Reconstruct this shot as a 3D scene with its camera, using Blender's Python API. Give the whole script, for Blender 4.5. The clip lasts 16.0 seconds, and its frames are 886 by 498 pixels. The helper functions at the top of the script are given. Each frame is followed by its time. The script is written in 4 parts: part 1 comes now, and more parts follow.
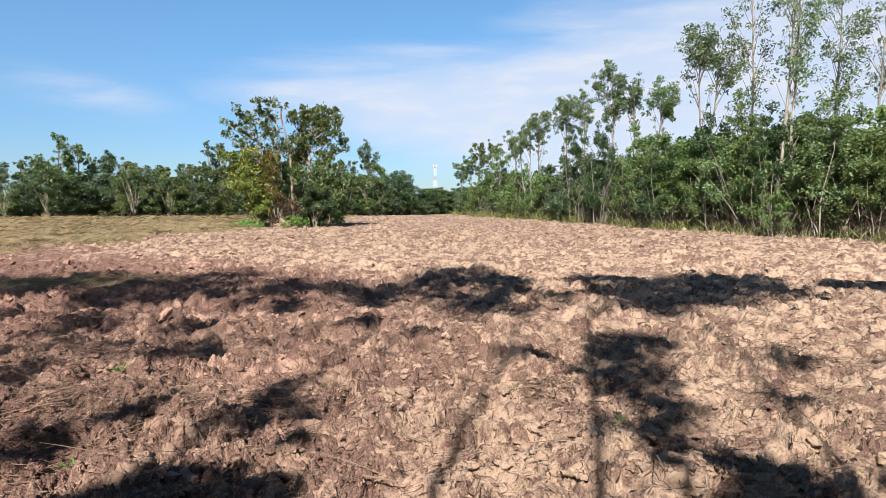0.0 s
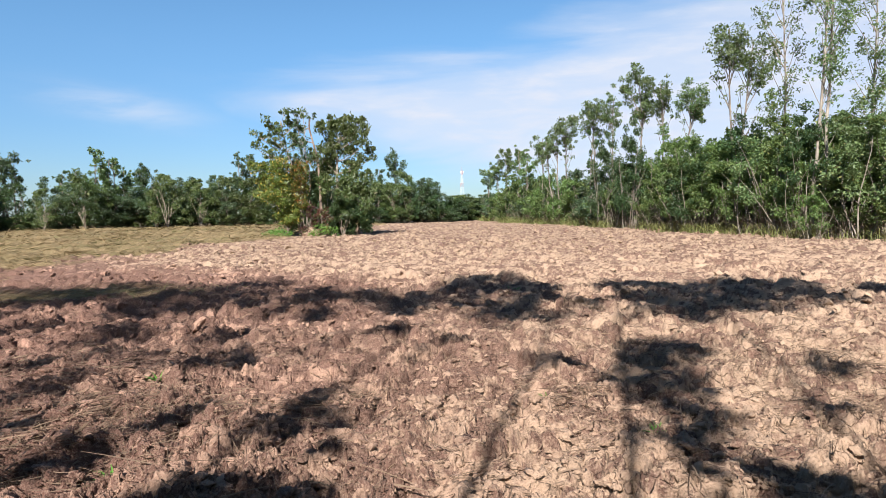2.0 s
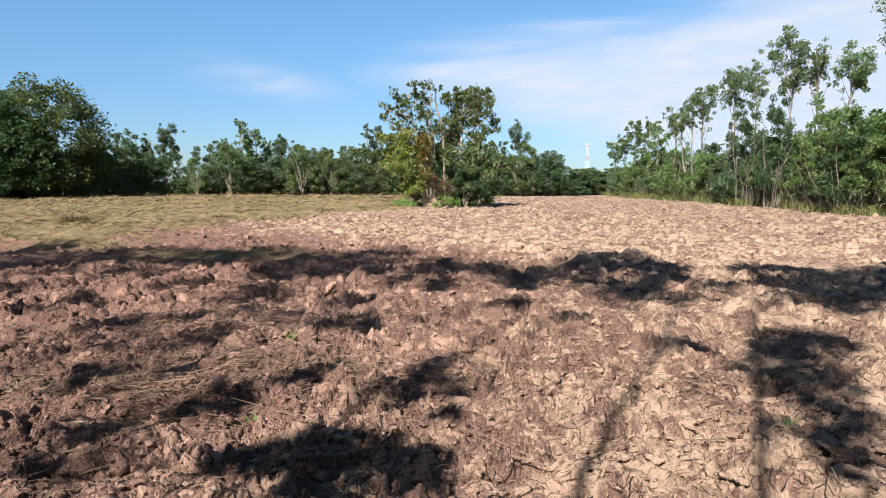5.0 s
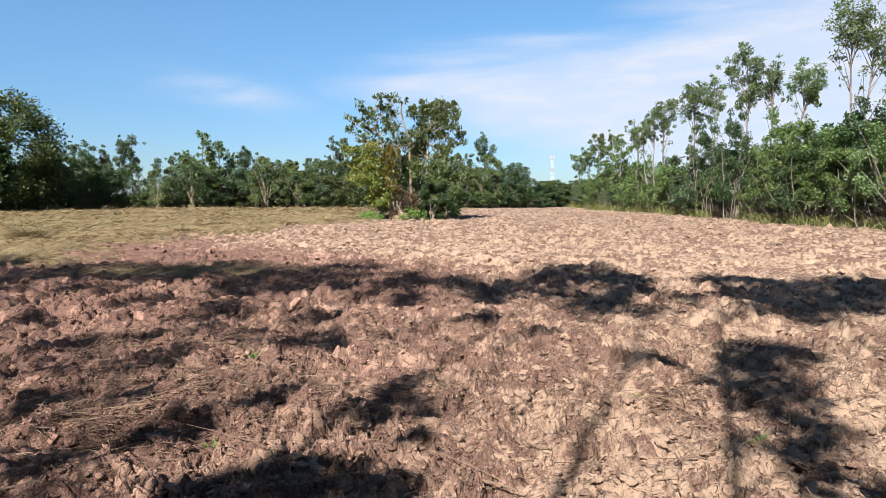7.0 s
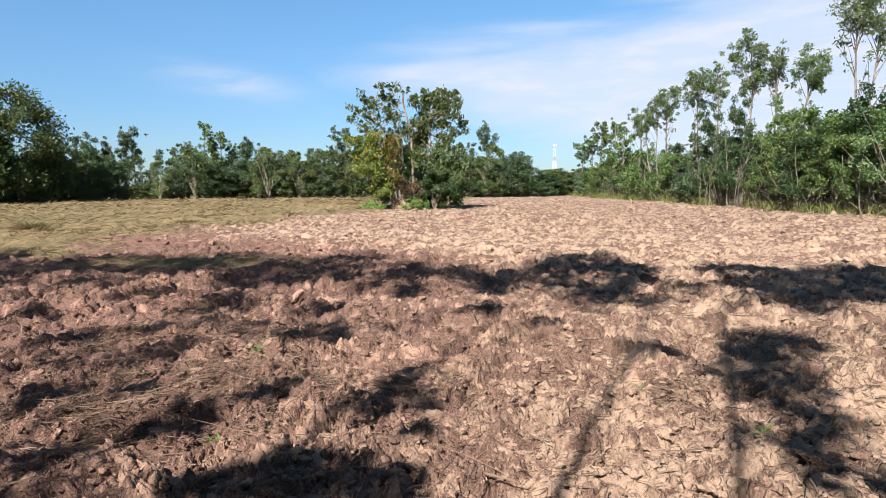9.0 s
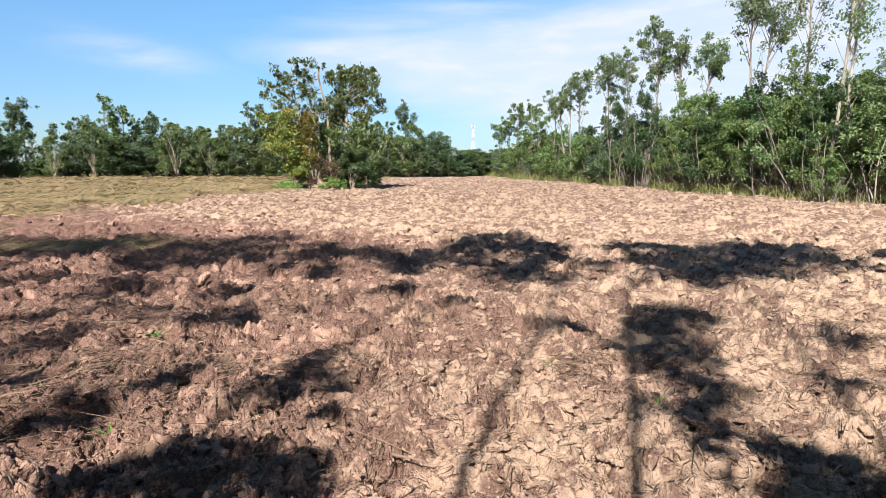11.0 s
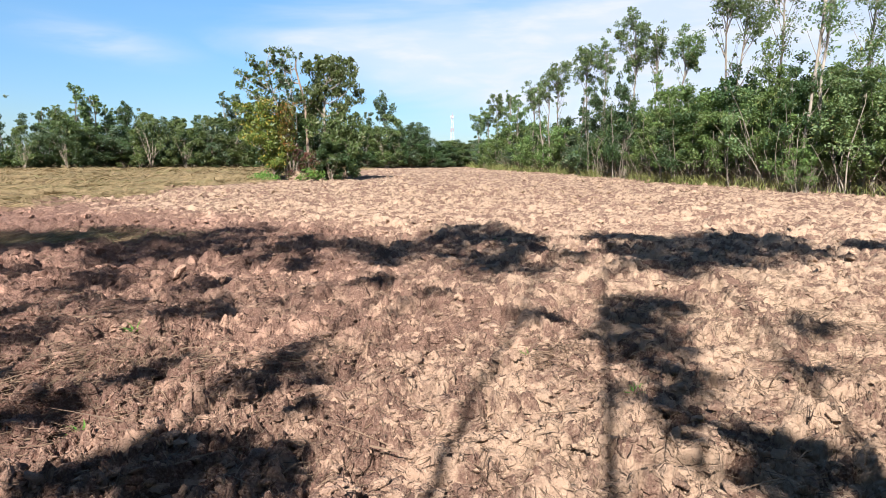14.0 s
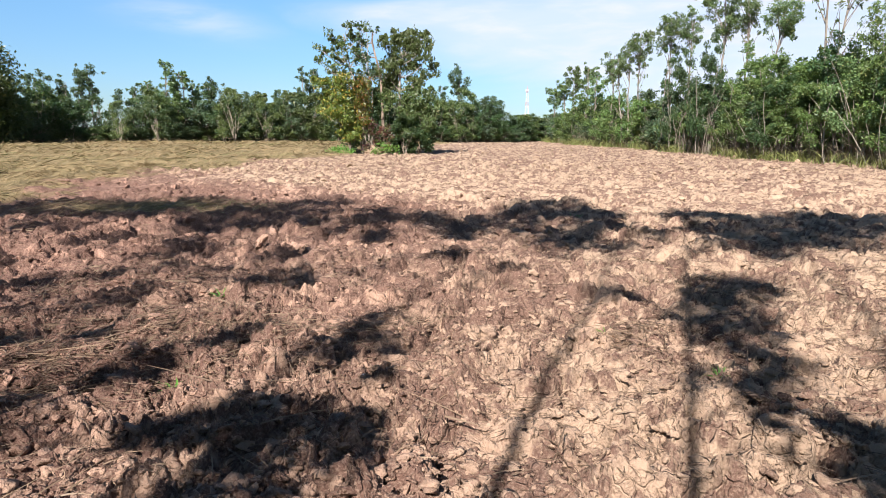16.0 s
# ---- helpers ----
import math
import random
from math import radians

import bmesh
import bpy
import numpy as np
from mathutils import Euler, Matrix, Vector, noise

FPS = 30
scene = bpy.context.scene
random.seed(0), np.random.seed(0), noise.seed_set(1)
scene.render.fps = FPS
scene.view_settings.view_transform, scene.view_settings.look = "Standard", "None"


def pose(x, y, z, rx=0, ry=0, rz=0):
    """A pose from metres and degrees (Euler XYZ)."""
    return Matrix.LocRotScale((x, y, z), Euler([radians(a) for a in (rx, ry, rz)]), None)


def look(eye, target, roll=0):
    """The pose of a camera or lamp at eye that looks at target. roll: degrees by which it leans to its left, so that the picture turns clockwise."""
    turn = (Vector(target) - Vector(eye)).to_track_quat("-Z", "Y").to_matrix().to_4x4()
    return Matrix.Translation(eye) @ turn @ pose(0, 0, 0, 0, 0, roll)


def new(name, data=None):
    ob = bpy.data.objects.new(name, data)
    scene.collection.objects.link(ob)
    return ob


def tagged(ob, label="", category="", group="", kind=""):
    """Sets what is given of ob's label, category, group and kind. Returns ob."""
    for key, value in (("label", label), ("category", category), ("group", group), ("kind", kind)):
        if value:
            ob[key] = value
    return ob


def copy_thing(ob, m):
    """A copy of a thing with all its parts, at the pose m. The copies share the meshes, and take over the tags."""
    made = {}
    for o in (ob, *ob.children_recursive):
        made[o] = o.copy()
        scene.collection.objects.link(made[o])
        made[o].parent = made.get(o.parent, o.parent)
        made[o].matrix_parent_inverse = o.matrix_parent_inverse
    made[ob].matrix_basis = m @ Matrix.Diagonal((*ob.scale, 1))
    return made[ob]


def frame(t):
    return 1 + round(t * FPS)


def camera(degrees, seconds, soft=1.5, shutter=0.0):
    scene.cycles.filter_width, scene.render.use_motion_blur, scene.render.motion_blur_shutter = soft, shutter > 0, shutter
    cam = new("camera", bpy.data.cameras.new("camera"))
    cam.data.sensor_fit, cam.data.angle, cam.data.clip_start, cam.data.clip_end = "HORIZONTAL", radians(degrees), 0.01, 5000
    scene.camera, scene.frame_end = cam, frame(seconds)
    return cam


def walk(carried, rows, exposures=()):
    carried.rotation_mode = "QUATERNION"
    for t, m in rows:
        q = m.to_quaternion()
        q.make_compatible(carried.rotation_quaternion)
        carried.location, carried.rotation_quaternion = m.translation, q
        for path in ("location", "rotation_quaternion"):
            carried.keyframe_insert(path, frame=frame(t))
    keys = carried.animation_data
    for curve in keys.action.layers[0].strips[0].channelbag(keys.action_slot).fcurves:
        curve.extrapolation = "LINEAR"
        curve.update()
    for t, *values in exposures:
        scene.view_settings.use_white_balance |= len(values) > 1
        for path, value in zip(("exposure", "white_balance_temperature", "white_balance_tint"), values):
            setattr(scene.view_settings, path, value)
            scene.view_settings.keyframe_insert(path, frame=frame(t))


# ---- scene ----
cam = camera(70.4, 16.0, 0.65)
PATH = [
    (0, (0.012, 0.54, 1.525), (0.014, 2.535, 1.38), 0.0),
    (0.5, (0.006, 0.536, 1.533), (-0.031, 2.532, 1.412), 0.4),
    (1, (0.01, 0.531, 1.54), (-0.035, 2.528, 1.439), 0.1),
    (1.5, (0.007, 0.536, 1.538), (-0.065, 2.53, 1.406), -0.4),
    (2, (0.008, 0.536, 1.537), (-0.078, 2.53, 1.414), -0.9),
    (2.5, (0.033, 0.551, 1.528), (-0.014, 2.546, 1.391), -0.7),
    (3, (0.049, 0.534, 1.532), (-0.005, 2.526, 1.36), 0.2),
    (3.5, (0.057, 0.468, 1.528), (-0.368, 2.404, 1.263), -0.3),
    (3.7, (0.061, 0.455, 1.547), (-0.393, 2.384, 1.277), -0.4),
    (5.8, (-0.045, 0.57, 1.572), (-0.504, 2.508, 1.393), 0.7),
    (6, (-0.006, 0.593, 1.58), (-0.391, 2.546, 1.387), 0.4),
    (6.5, (-0.021, 0.605, 1.575), (-0.282, 2.579, 1.393), 0.6),
    (7, (-0.039, 0.594, 1.58), (-0.399, 2.553, 1.41), 0.1),
    (7.5, (-0.002, 0.597, 1.578), (-0.307, 2.566, 1.408), 0.1),
    (8, (-0.014, 0.592, 1.575), (-0.337, 2.557, 1.383), -0.3),
    (8.2, (-0.018, 0.596, 1.579), (-0.375, 2.554, 1.388), -0.6),
    (10.3, (-0.058, 0.646, 1.607), (-0.427, 2.598, 1.376), -0.2),
    (10.5, (-0.029, 0.649, 1.601), (-0.352, 2.609, 1.368), -0.2),
    (11, (0.032, 0.677, 1.59), (-0.083, 2.656, 1.323), 0.2),
    (11.5, (0.078, 0.691, 1.574), (-0.059, 2.659, 1.245), 0.7),
    (12, (0.051, 0.677, 1.577), (-0.051, 2.64, 1.207), 1.1),
    (12.5, (-0.079, 0.633, 1.587), (-0.169, 2.604, 1.258), 0.8),
    (13, (-0.122, 0.623, 1.598), (-0.46, 2.567, 1.271), 0.8),
    (13.5, (-0.05, 0.634, 1.603), (-0.391, 2.582, 1.305), 0.5),
    (14, (0.048, 0.672, 1.597), (-0.002, 2.65, 1.302), 0.2),
    (14.5, (0.063, 0.678, 1.597), (0.09, 2.651, 1.268), -1.1),
    (15, (0.055, 0.681, 1.59), (0.004, 2.651, 1.248), -0.9),
    (15.5, (0.025, 0.691, 1.587), (-0.078, 2.656, 1.231), 0.2),
    (16, (0.008, 0.692, 1.581), (-0.266, 2.638, 1.207), 0.3),
]
walk(cam, [(t, look(eye, target, roll)) for t, eye, target, roll in PATH],
     [(0, 1.37), (3.5, 1.42), (8, 1.43), (11, 1.56), (12.5, 1.64), (14.5, 1.54), (16, 1.58)])


# ---- light ----
SUN_AZ, SUN_EL = 192.5, 43.0            # degrees clockwise from +y, degrees up
AZ, EL = radians(SUN_AZ), radians(SUN_EL)
TO_SUN = Vector((math.sin(AZ) * math.cos(EL), math.cos(AZ) * math.cos(EL), math.sin(EL)))

sun_data = bpy.data.lights.new("sun", "SUN")
sun_data.energy, sun_data.angle, sun_data.color = 5.0, radians(0.53), (1.0, 0.96, 0.91)
sun = new("sun", sun_data)
sun.matrix_world = look(TO_SUN * 60, (0, 0, 0))


def wire(nt, kind, values=None):
    """A node of that kind, with its inputs' values or links."""
    node = nt.nodes.new(kind)
    for key, value in (values or {}).items():
        if isinstance(value, bpy.types.NodeSocket):
            nt.links.new(value, node.inputs[key])
        else:
            node.inputs[key].default_value = value
    return node


def arith(nt, op, a, b=0.0, c=0.0, clamp=False):
    node = wire(nt, "ShaderNodeMath", {0: a, 1: b, 2: c})
    node.operation, node.use_clamp = op, clamp
    return node.outputs[0]


def step(nt, value, lo, hi, a=0.0, b=1.0):
    """value from lo..hi to a..b, smoothed."""
    node = wire(nt, "ShaderNodeMapRange", {0: value, 1: lo, 2: hi, 3: a, 4: b})
    node.interpolation_type = "SMOOTHSTEP"
    return node.outputs[0]


def mixed(nt, fac, a, b, mode="MIX"):
    node = nt.nodes.new("ShaderNodeMix")
    node.data_type, node.blend_type = "RGBA", mode
    for k, value in ((0, fac), (6, a), (7, b)):
        if isinstance(value, bpy.types.NodeSocket):
            nt.links.new(value, node.inputs[k])
        else:
            node.inputs[k].default_value = value
    return node.outputs[2]


def stored(nt, name):
    """A value kept with the mesh's points."""
    node = wire(nt, "ShaderNodeAttribute")
    node.attribute_name = name
    return node.outputs["Fac"]


def seams(nt, at, scale):
    """Distance to the edges of uneven cells."""
    node = nt.nodes.new("ShaderNodeTexVoronoi")
    node.feature = "DISTANCE_TO_EDGE"
    nt.links.new(at, node.inputs["Vector"])
    node.inputs["Scale"].default_value = scale
    return node.outputs["Distance"]


def vector_math(nt, op, a, b=None, scale=None):
    node = nt.nodes.new("ShaderNodeVectorMath")
    node.operation = op
    nt.links.new(a, node.inputs[0])
    if b is not None:
        nt.links.new(b, node.inputs[1])
    if scale is not None:
        node.inputs["Scale"].default_value = scale
    return node.outputs[0]


def grain(nt, at, scale, detail=4.0, rough=0.55, warp=0.0):
    return wire(nt, "ShaderNodeTexNoise", {"Vector": at, "Scale": scale, "Detail": detail, "Roughness": rough, "Distortion": warp}).outputs[0]


def build_world():
    world = bpy.data.worlds.new("sky")
    scene.world = world
    world.use_nodes = True
    nt = world.node_tree
    nt.nodes.clear()
    sky = wire(nt, "ShaderNodeTexSky")
    sky.sky_type, sky.sun_disc, sky.sun_elevation, sky.sun_rotation = "NISHITA", False, EL, AZ
    sky.air_density, sky.dust_density, sky.ozone_density = 1.0, 0.3, 3.0
    way = wire(nt, "ShaderNodeTexCoord").outputs["Generated"]
    axis = wire(nt, "ShaderNodeSeparateXYZ", {0: way})
    x, y, z = axis.outputs
    az = arith(nt, "ARCTAN2", x, y)                    # clockwise from +y
    up = arith(nt, "ARCSINE", z)
    # thin cloud sheet: streaks drawn out along the wind
    flat = wire(nt, "ShaderNodeCombineXYZ", {0: arith(nt, "MULTIPLY", az, 1.6), 1: arith(nt, "MULTIPLY", up, 7.0), 2: 0.0}).outputs[0]
    streak = wire(nt, "ShaderNodeMapping", {0: flat, 2: (0, 0, radians(-14))}).outputs[0]
    n1 = grain(nt, streak, 1.7, 5.0, 0.5, 0.6)
    n2 = grain(nt, streak, 5.5, 6.0, 0.55, 0.3)
    wob = arith(nt, "MULTIPLY_ADD", n1, 0.16, -0.08)
    top = arith(nt, "MULTIPLY_ADD", az, 0.13, 0.232)     # the sheet's upper edge, rising to the right
    top = arith(nt, "ADD", top, wob)
    below = step(nt, arith(nt, "SUBTRACT", top, up), -0.035, 0.055)
    low = arith(nt, "MULTIPLY_ADD", az, -0.32, 0.075)     # its lower edge, sinking to the right
    above = step(nt, arith(nt, "SUBTRACT", arith(nt, "ADD", up, wob), low), -0.05, 0.05)
    side = step(nt, az, -0.62, -0.22)
    sheet = arith(nt, "MULTIPLY", arith(nt, "MULTIPLY", below, above), side)
    fleck = step(nt, n2, 0.4, 0.75, 0.0, 0.3)
    high = arith(nt, "MULTIPLY", step(nt, n1, 0.55, 0.85, 0.0, 0.5), step(nt, up, 0.15, 0.5))
    thin = arith(nt, "MULTIPLY", sheet, arith(nt, "ADD", 0.72, fleck), clamp=True)
    thin = arith(nt, "MAXIMUM", thin, arith(nt, "MULTIPLY", high, 0.25))
    blue = mixed(nt, 1.0, sky.outputs[0], mixed(nt, step(nt, up, 0.5, 1.2), mixed(nt, step(nt, up, 0.0, 0.32), (0.64, 0.81, 1.05, 1), (0.89, 1.22, 1.36, 1)), (0.40, 0.49, 0.55, 1)), "MULTIPLY")
    off = arith(nt, "ADD", az, 0.5)
    tilted = arith(nt, "ADD", arith(nt, "SUBTRACT", up, 0.15), arith(nt, "MULTIPLY", off, 0.12))
    spread = arith(nt, "ADD", arith(nt, "POWER", arith(nt, "DIVIDE", off, 0.09), 2.0), arith(nt, "POWER", arith(nt, "DIVIDE", tilted, 0.02), 2.0))
    wisp = arith(nt, "MULTIPLY", arith(nt, "EXPONENT", arith(nt, "MULTIPLY", spread, -1.0)), step(nt, n2, 0.3, 0.65, 0.1, 0.5))
    thin = arith(nt, "MAXIMUM", thin, wisp)
    colour = mixed(nt, thin, blue, (CLOUD[0], CLOUD[1], CLOUD[2], 1))
    back = wire(nt, "ShaderNodeBackground", {0: colour, 1: 0.0445})
    nt.links.new(back.outputs[0], wire(nt, "ShaderNodeOutputWorld").inputs[0])


CLOUD = (6.75, 7.15, 8.2)
build_world()


# ---- materials ----
def material(name):
    m = bpy.data.materials.new(name)
    m.use_nodes = True
    m.node_tree.nodes.clear()
    return m, m.node_tree


def finish(nt, shader):
    nt.links.new(shader, wire(nt, "ShaderNodeOutputMaterial").inputs[0])


def soil_material(name, clod=False):
    """Dry clay: pale crust and browner turned-up soil, sandier on one side of the field, with crumbs and fine cracks;
    far out the clods' self-shade is in the colour.
    """
    m, nt = material(name)
    geo = wire(nt, "ShaderNodeNewGeometry")
    at = geo.outputs["Position"]
    x, y, _ = wire(nt, "ShaderNodeSeparateXYZ", {0: at}).outputs
    x = arith(nt, "MULTIPLY_ADD", step(nt, y, 11.0, 24.0), 14.0, x)     # less red clay and brown out in the open field
    big = grain(nt, at, 0.35, 3.0)
    mid = grain(nt, at, 2.4, 6.0, 0.65, 0.5)
    small = grain(nt, at, 11.0, 8.0, 0.72, 0.3)
    fine = grain(nt, at, 70.0, 4.0, 0.65)
    clay = step(nt, arith(nt, "MULTIPLY_ADD", big, 9.0, x), 7.5, -1.0)
    tone = mixed(nt, clay, (0.362, 0.252, 0.176, 1), (0.338, 0.195, 0.145, 1))
    # far soil toned down: self-shade of the rough clods put into the colour
    tone = mixed(nt, step(nt, y, 13.0, 30.0), tone, mixed(nt, 1.0, tone, (0.82, 0.83, 0.82, 1), "MULTIPLY"))
    if clod:
        rnd = arith(nt, "FRACT", arith(nt, "ADD", wire(nt, "ShaderNodeObjectInfo").outputs["Random"], geo.outputs["Random Per Island"]))
        own = arith(nt, "MULTIPLY_ADD", rnd, 0.2, 0.1)
    else:
        own = arith(nt, "MULTIPLY", stored(nt, "turned_up"), 0.5)
    mix = arith(nt, "ADD", own, arith(nt, "ADD", arith(nt, "MULTIPLY", mid, 0.75), arith(nt, "MULTIPLY", small, 0.3)))
    # the y term browns the far soil a little for that same self-shade
    mix = arith(nt, "ADD", arith(nt, "MULTIPLY_ADD", clay, 0.16, mix), step(nt, y, 13.0, 30.0, 0.0, 0.02))
    tone = mixed(nt, step(nt, mix, 0.74, 0.94, 0.0, 0.85), tone, (0.092, 0.045, 0.036, 1))
    tone = mixed(nt, step(nt, fine, 0.4, 0.75, 0.0, 0.4), tone, (0.48, 0.345, 0.26, 1))
    tone = mixed(nt, step(nt, fine, 0.42, 0.25, 0.0, 0.3), tone, (0.12, 0.069, 0.052, 1))
    if not clod:
        mask = stored(nt, "straw_cover")
        straw = mixed(nt, step(nt, mid, 0.3, 0.7), (0.207, 0.15, 0.082, 1), (0.123, 0.097, 0.05, 1))
        tone = mixed(nt, mask, tone, straw)
    wander = wire(nt, "ShaderNodeTexNoise", {"Vector": at, "Scale": 7.0}).outputs[1]
    warp = vector_math(nt, "ADD", at, vector_math(nt, "SCALE", wander, scale=0.11))
    crack_a, crack_b = seams(nt, warp, 9.0), seams(nt, warp, 27.0)
    some = step(nt, grain(nt, at, 3.7, 3.0), 0.42, 0.6)
    rise = arith(nt, "ADD", arith(nt, "MULTIPLY", step(nt, crack_a, 0.0, 0.07), arith(nt, "MULTIPLY_ADD", some, 0.4, 0.1)), arith(nt, "MULTIPLY", step(nt, crack_b, 0.0, 0.3), arith(nt, "MULTIPLY_ADD", some, -0.12, 0.13)))
    rise = arith(nt, "ADD", rise, arith(nt, "ADD", arith(nt, "MULTIPLY", small, 1.3), arith(nt, "MULTIPLY", fine, 0.5)))
    bump = wire(nt, "ShaderNodeBump", {"Height": rise, "Strength": 1.0, "Distance": 0.035}).outputs[0]
    b = wire(nt, "ShaderNodeBsdfPrincipled", {"Base Color": tone, "Roughness": 0.95, "Specular IOR Level": 0.12, "Normal": bump})
    finish(nt, b.outputs[0])
    return m


def leaf_material(name, dark, light, odd, odd_share=0.06, through_share=0.3, gloss=0.5):
    """Leaves: each one between dark and light, some of the odd colour, partly letting light through."""
    m, nt = material(name)
    rnd = wire(nt, "ShaderNodeNewGeometry").outputs["Random Per Island"]
    own = wire(nt, "ShaderNodeObjectInfo").outputs["Random"]
    at = wire(nt, "ShaderNodeNewGeometry").outputs["Position"]
    patch = grain(nt, at, 0.9, 2.0)
    f = arith(nt, "ADD", arith(nt, "MULTIPLY", rnd, 0.55), arith(nt, "MULTIPLY_ADD", patch, 0.7, -0.2), clamp=True)
    tone = mixed(nt, f, (*dark, 1), (*light, 1))
    tone = mixed(nt, arith(nt, "GREATER_THAN", rnd, 1.0 - odd_share), tone, (*odd, 1))
    hue = wire(nt, "ShaderNodeHueSaturation", {"Hue": arith(nt, "MULTIPLY_ADD", own, 0.03, 0.485), "Saturation": 1.0,
                                               "Value": arith(nt, "MULTIPLY_ADD", own, 0.5, 0.75), "Fac": 1.0, "Color": tone}).outputs[0]
    b = wire(nt, "ShaderNodeBsdfPrincipled", {"Base Color": hue, "Roughness": gloss - 0.06, "Specular IOR Level": 0.42})
    t = wire(nt, "ShaderNodeBsdfTranslucent", {0: mixed(nt, 0.5, hue, (0.22, 0.31, 0.06, 1))})
    finish(nt, wire(nt, "ShaderNodeMixShader", {0: through_share, 1: b.outputs[0], 2: t.outputs[0]}).outputs[0])
    return m


def bark_material(name, pale, dark, scale=6.0):
    m, nt = material(name)
    co = wire(nt, "ShaderNodeTexCoord").outputs["Object"]
    long = wire(nt, "ShaderNodeMapping", {0: co, 3: (1, 1, 0.22)}).outputs[0]
    n = grain(nt, long, scale, 6.0, 0.6, 0.4)
    tone = mixed(nt, step(nt, n, 0.35, 0.68), (*dark, 1), (*pale, 1))
    tone = mixed(nt, step(nt, grain(nt, co, 0.7, 2.0), 0.45, 0.7, 0.0, 0.5), tone, (*dark, 1))
    bump = wire(nt, "ShaderNodeBump", {"Height": grain(nt, long, scale * 4, 5.0), "Strength": 0.6, "Distance": 0.02}).outputs[0]
    b = wire(nt, "ShaderNodeBsdfPrincipled", {"Base Color": tone, "Roughness": 0.85, "Specular IOR Level": 0.2, "Normal": bump})
    finish(nt, b.outputs[0])
    return m


def blade_material(name, a, b_, c, c_share=0.2):
    m, nt = material(name)
    g = wire(nt, "ShaderNodeNewGeometry")
    rnd = g.outputs["Random Per Island"]
    patch = grain(nt, g.outputs["Position"], 0.5, 3.0)
    tone = mixed(nt, arith(nt, "ADD", arith(nt, "MULTIPLY", rnd, 0.6), arith(nt, "MULTIPLY_ADD", patch, 0.8, -0.2), clamp=True), (*a, 1), (*b_, 1))
    green = step(nt, grain(nt, g.outputs["Position"], 0.23, 3.0), 0.62 - c_share, 0.95 - c_share)
    tone = mixed(nt, arith(nt, "MULTIPLY", green, arith(nt, "GREATER_THAN", rnd, 0.35)), tone, (*c, 1))
    p = wire(nt, "ShaderNodeBsdfPrincipled", {"Base Color": tone, "Roughness": 0.6, "Specular IOR Level": 0.3})
    t = wire(nt, "ShaderNodeBsdfTranslucent", {0: tone})
    finish(nt, wire(nt, "ShaderNodeMixShader", {0: 0.25, 1: p.outputs[0], 2: t.outputs[0]}).outputs[0])
    return m


def paint_material(name, tone, rough=0.5, metal=0.0):
    m, nt = material(name)
    at = wire(nt, "ShaderNodeTexCoord").outputs["Object"]
    col = mixed(nt, step(nt, grain(nt, at, 0.8, 4.0), 0.5, 0.8, 0.0, 0.4), (*tone, 1), tuple(v * 0.6 for v in tone) + (1,))
    finish(nt, wire(nt, "ShaderNodeBsdfPrincipled", {"Base Color": col, "Roughness": rough, "Metallic": metal}).outputs[0])
    return m


SOIL = soil_material("ploughed_soil")
CLOD = soil_material("soil_clod", clod=True)
GUM_LEAF = leaf_material("gum_leaf", (0.050, 0.092, 0.034), (0.172, 0.228, 0.092), (0.180, 0.175, 0.062))
BUSH_LEAF = leaf_material("bush_leaf", (0.044, 0.084, 0.022), (0.166, 0.230, 0.070), (0.165, 0.175, 0.055))
DARK_LEAF = leaf_material("dark_leaf", (0.018, 0.039, 0.015), (0.060, 0.107, 0.040), (0.090, 0.107, 0.037))
BROAD_LEAF = leaf_material("broad_leaf", (0.036, 0.060, 0.018), (0.140, 0.168, 0.058), (0.200, 0.194, 0.100))
OLIVE_LEAF = leaf_material("olive_leaf", (0.014, 0.028, 0.009), (0.095, 0.125, 0.038), (0.17, 0.15, 0.05))
GOLD_LEAF = leaf_material("gold_leaf", (0.052, 0.082, 0.015), (0.19, 0.205, 0.04), (0.30, 0.20, 0.04), 0.12)
AUTUMN_LEAF = leaf_material("autumn_leaf", (0.06, 0.085, 0.015), (0.20, 0.20, 0.035), (0.34, 0.16, 0.04), 0.22)
# greyer, bluer leaf green: the haze of distance is put into the colour
HAZE_LEAF = leaf_material("haze_leaf", (0.035, 0.064, 0.035), (0.100, 0.141, 0.081), (0.130, 0.136, 0.075))
RED_LEAF = leaf_material("red_leaf", (0.05, 0.014, 0.016), (0.13, 0.036, 0.034), (0.10, 0.12, 0.04), 0.25)
GREEN_BLADE = leaf_material("weed_leaf", (0.06, 0.13, 0.02), (0.15, 0.26, 0.05), (0.25, 0.25, 0.08))
GUM_BARK = bark_material("gum_bark", (0.30, 0.26, 0.215), (0.13, 0.105, 0.085))
PALE_BARK = bark_material("pale_bark", (0.37, 0.325, 0.27), (0.17, 0.145, 0.115), 3.0)
GREY_BARK = bark_material("grey_bark", (0.36, 0.31, 0.25), (0.17, 0.13, 0.10))
DARK_BARK = bark_material("dark_bark", (0.20, 0.16, 0.12), (0.08, 0.06, 0.045))
SNAG_BARK = bark_material("snag_bark", (0.30, 0.225, 0.175), (0.09, 0.065, 0.05))
STRAW = blade_material("straw", (0.29, 0.20, 0.13), (0.055, 0.034, 0.025), (0.13, 0.08, 0.052))
HAY = blade_material("hay", (0.31, 0.222, 0.12), (0.15, 0.108, 0.056), (0.105, 0.108, 0.038), 0.24)
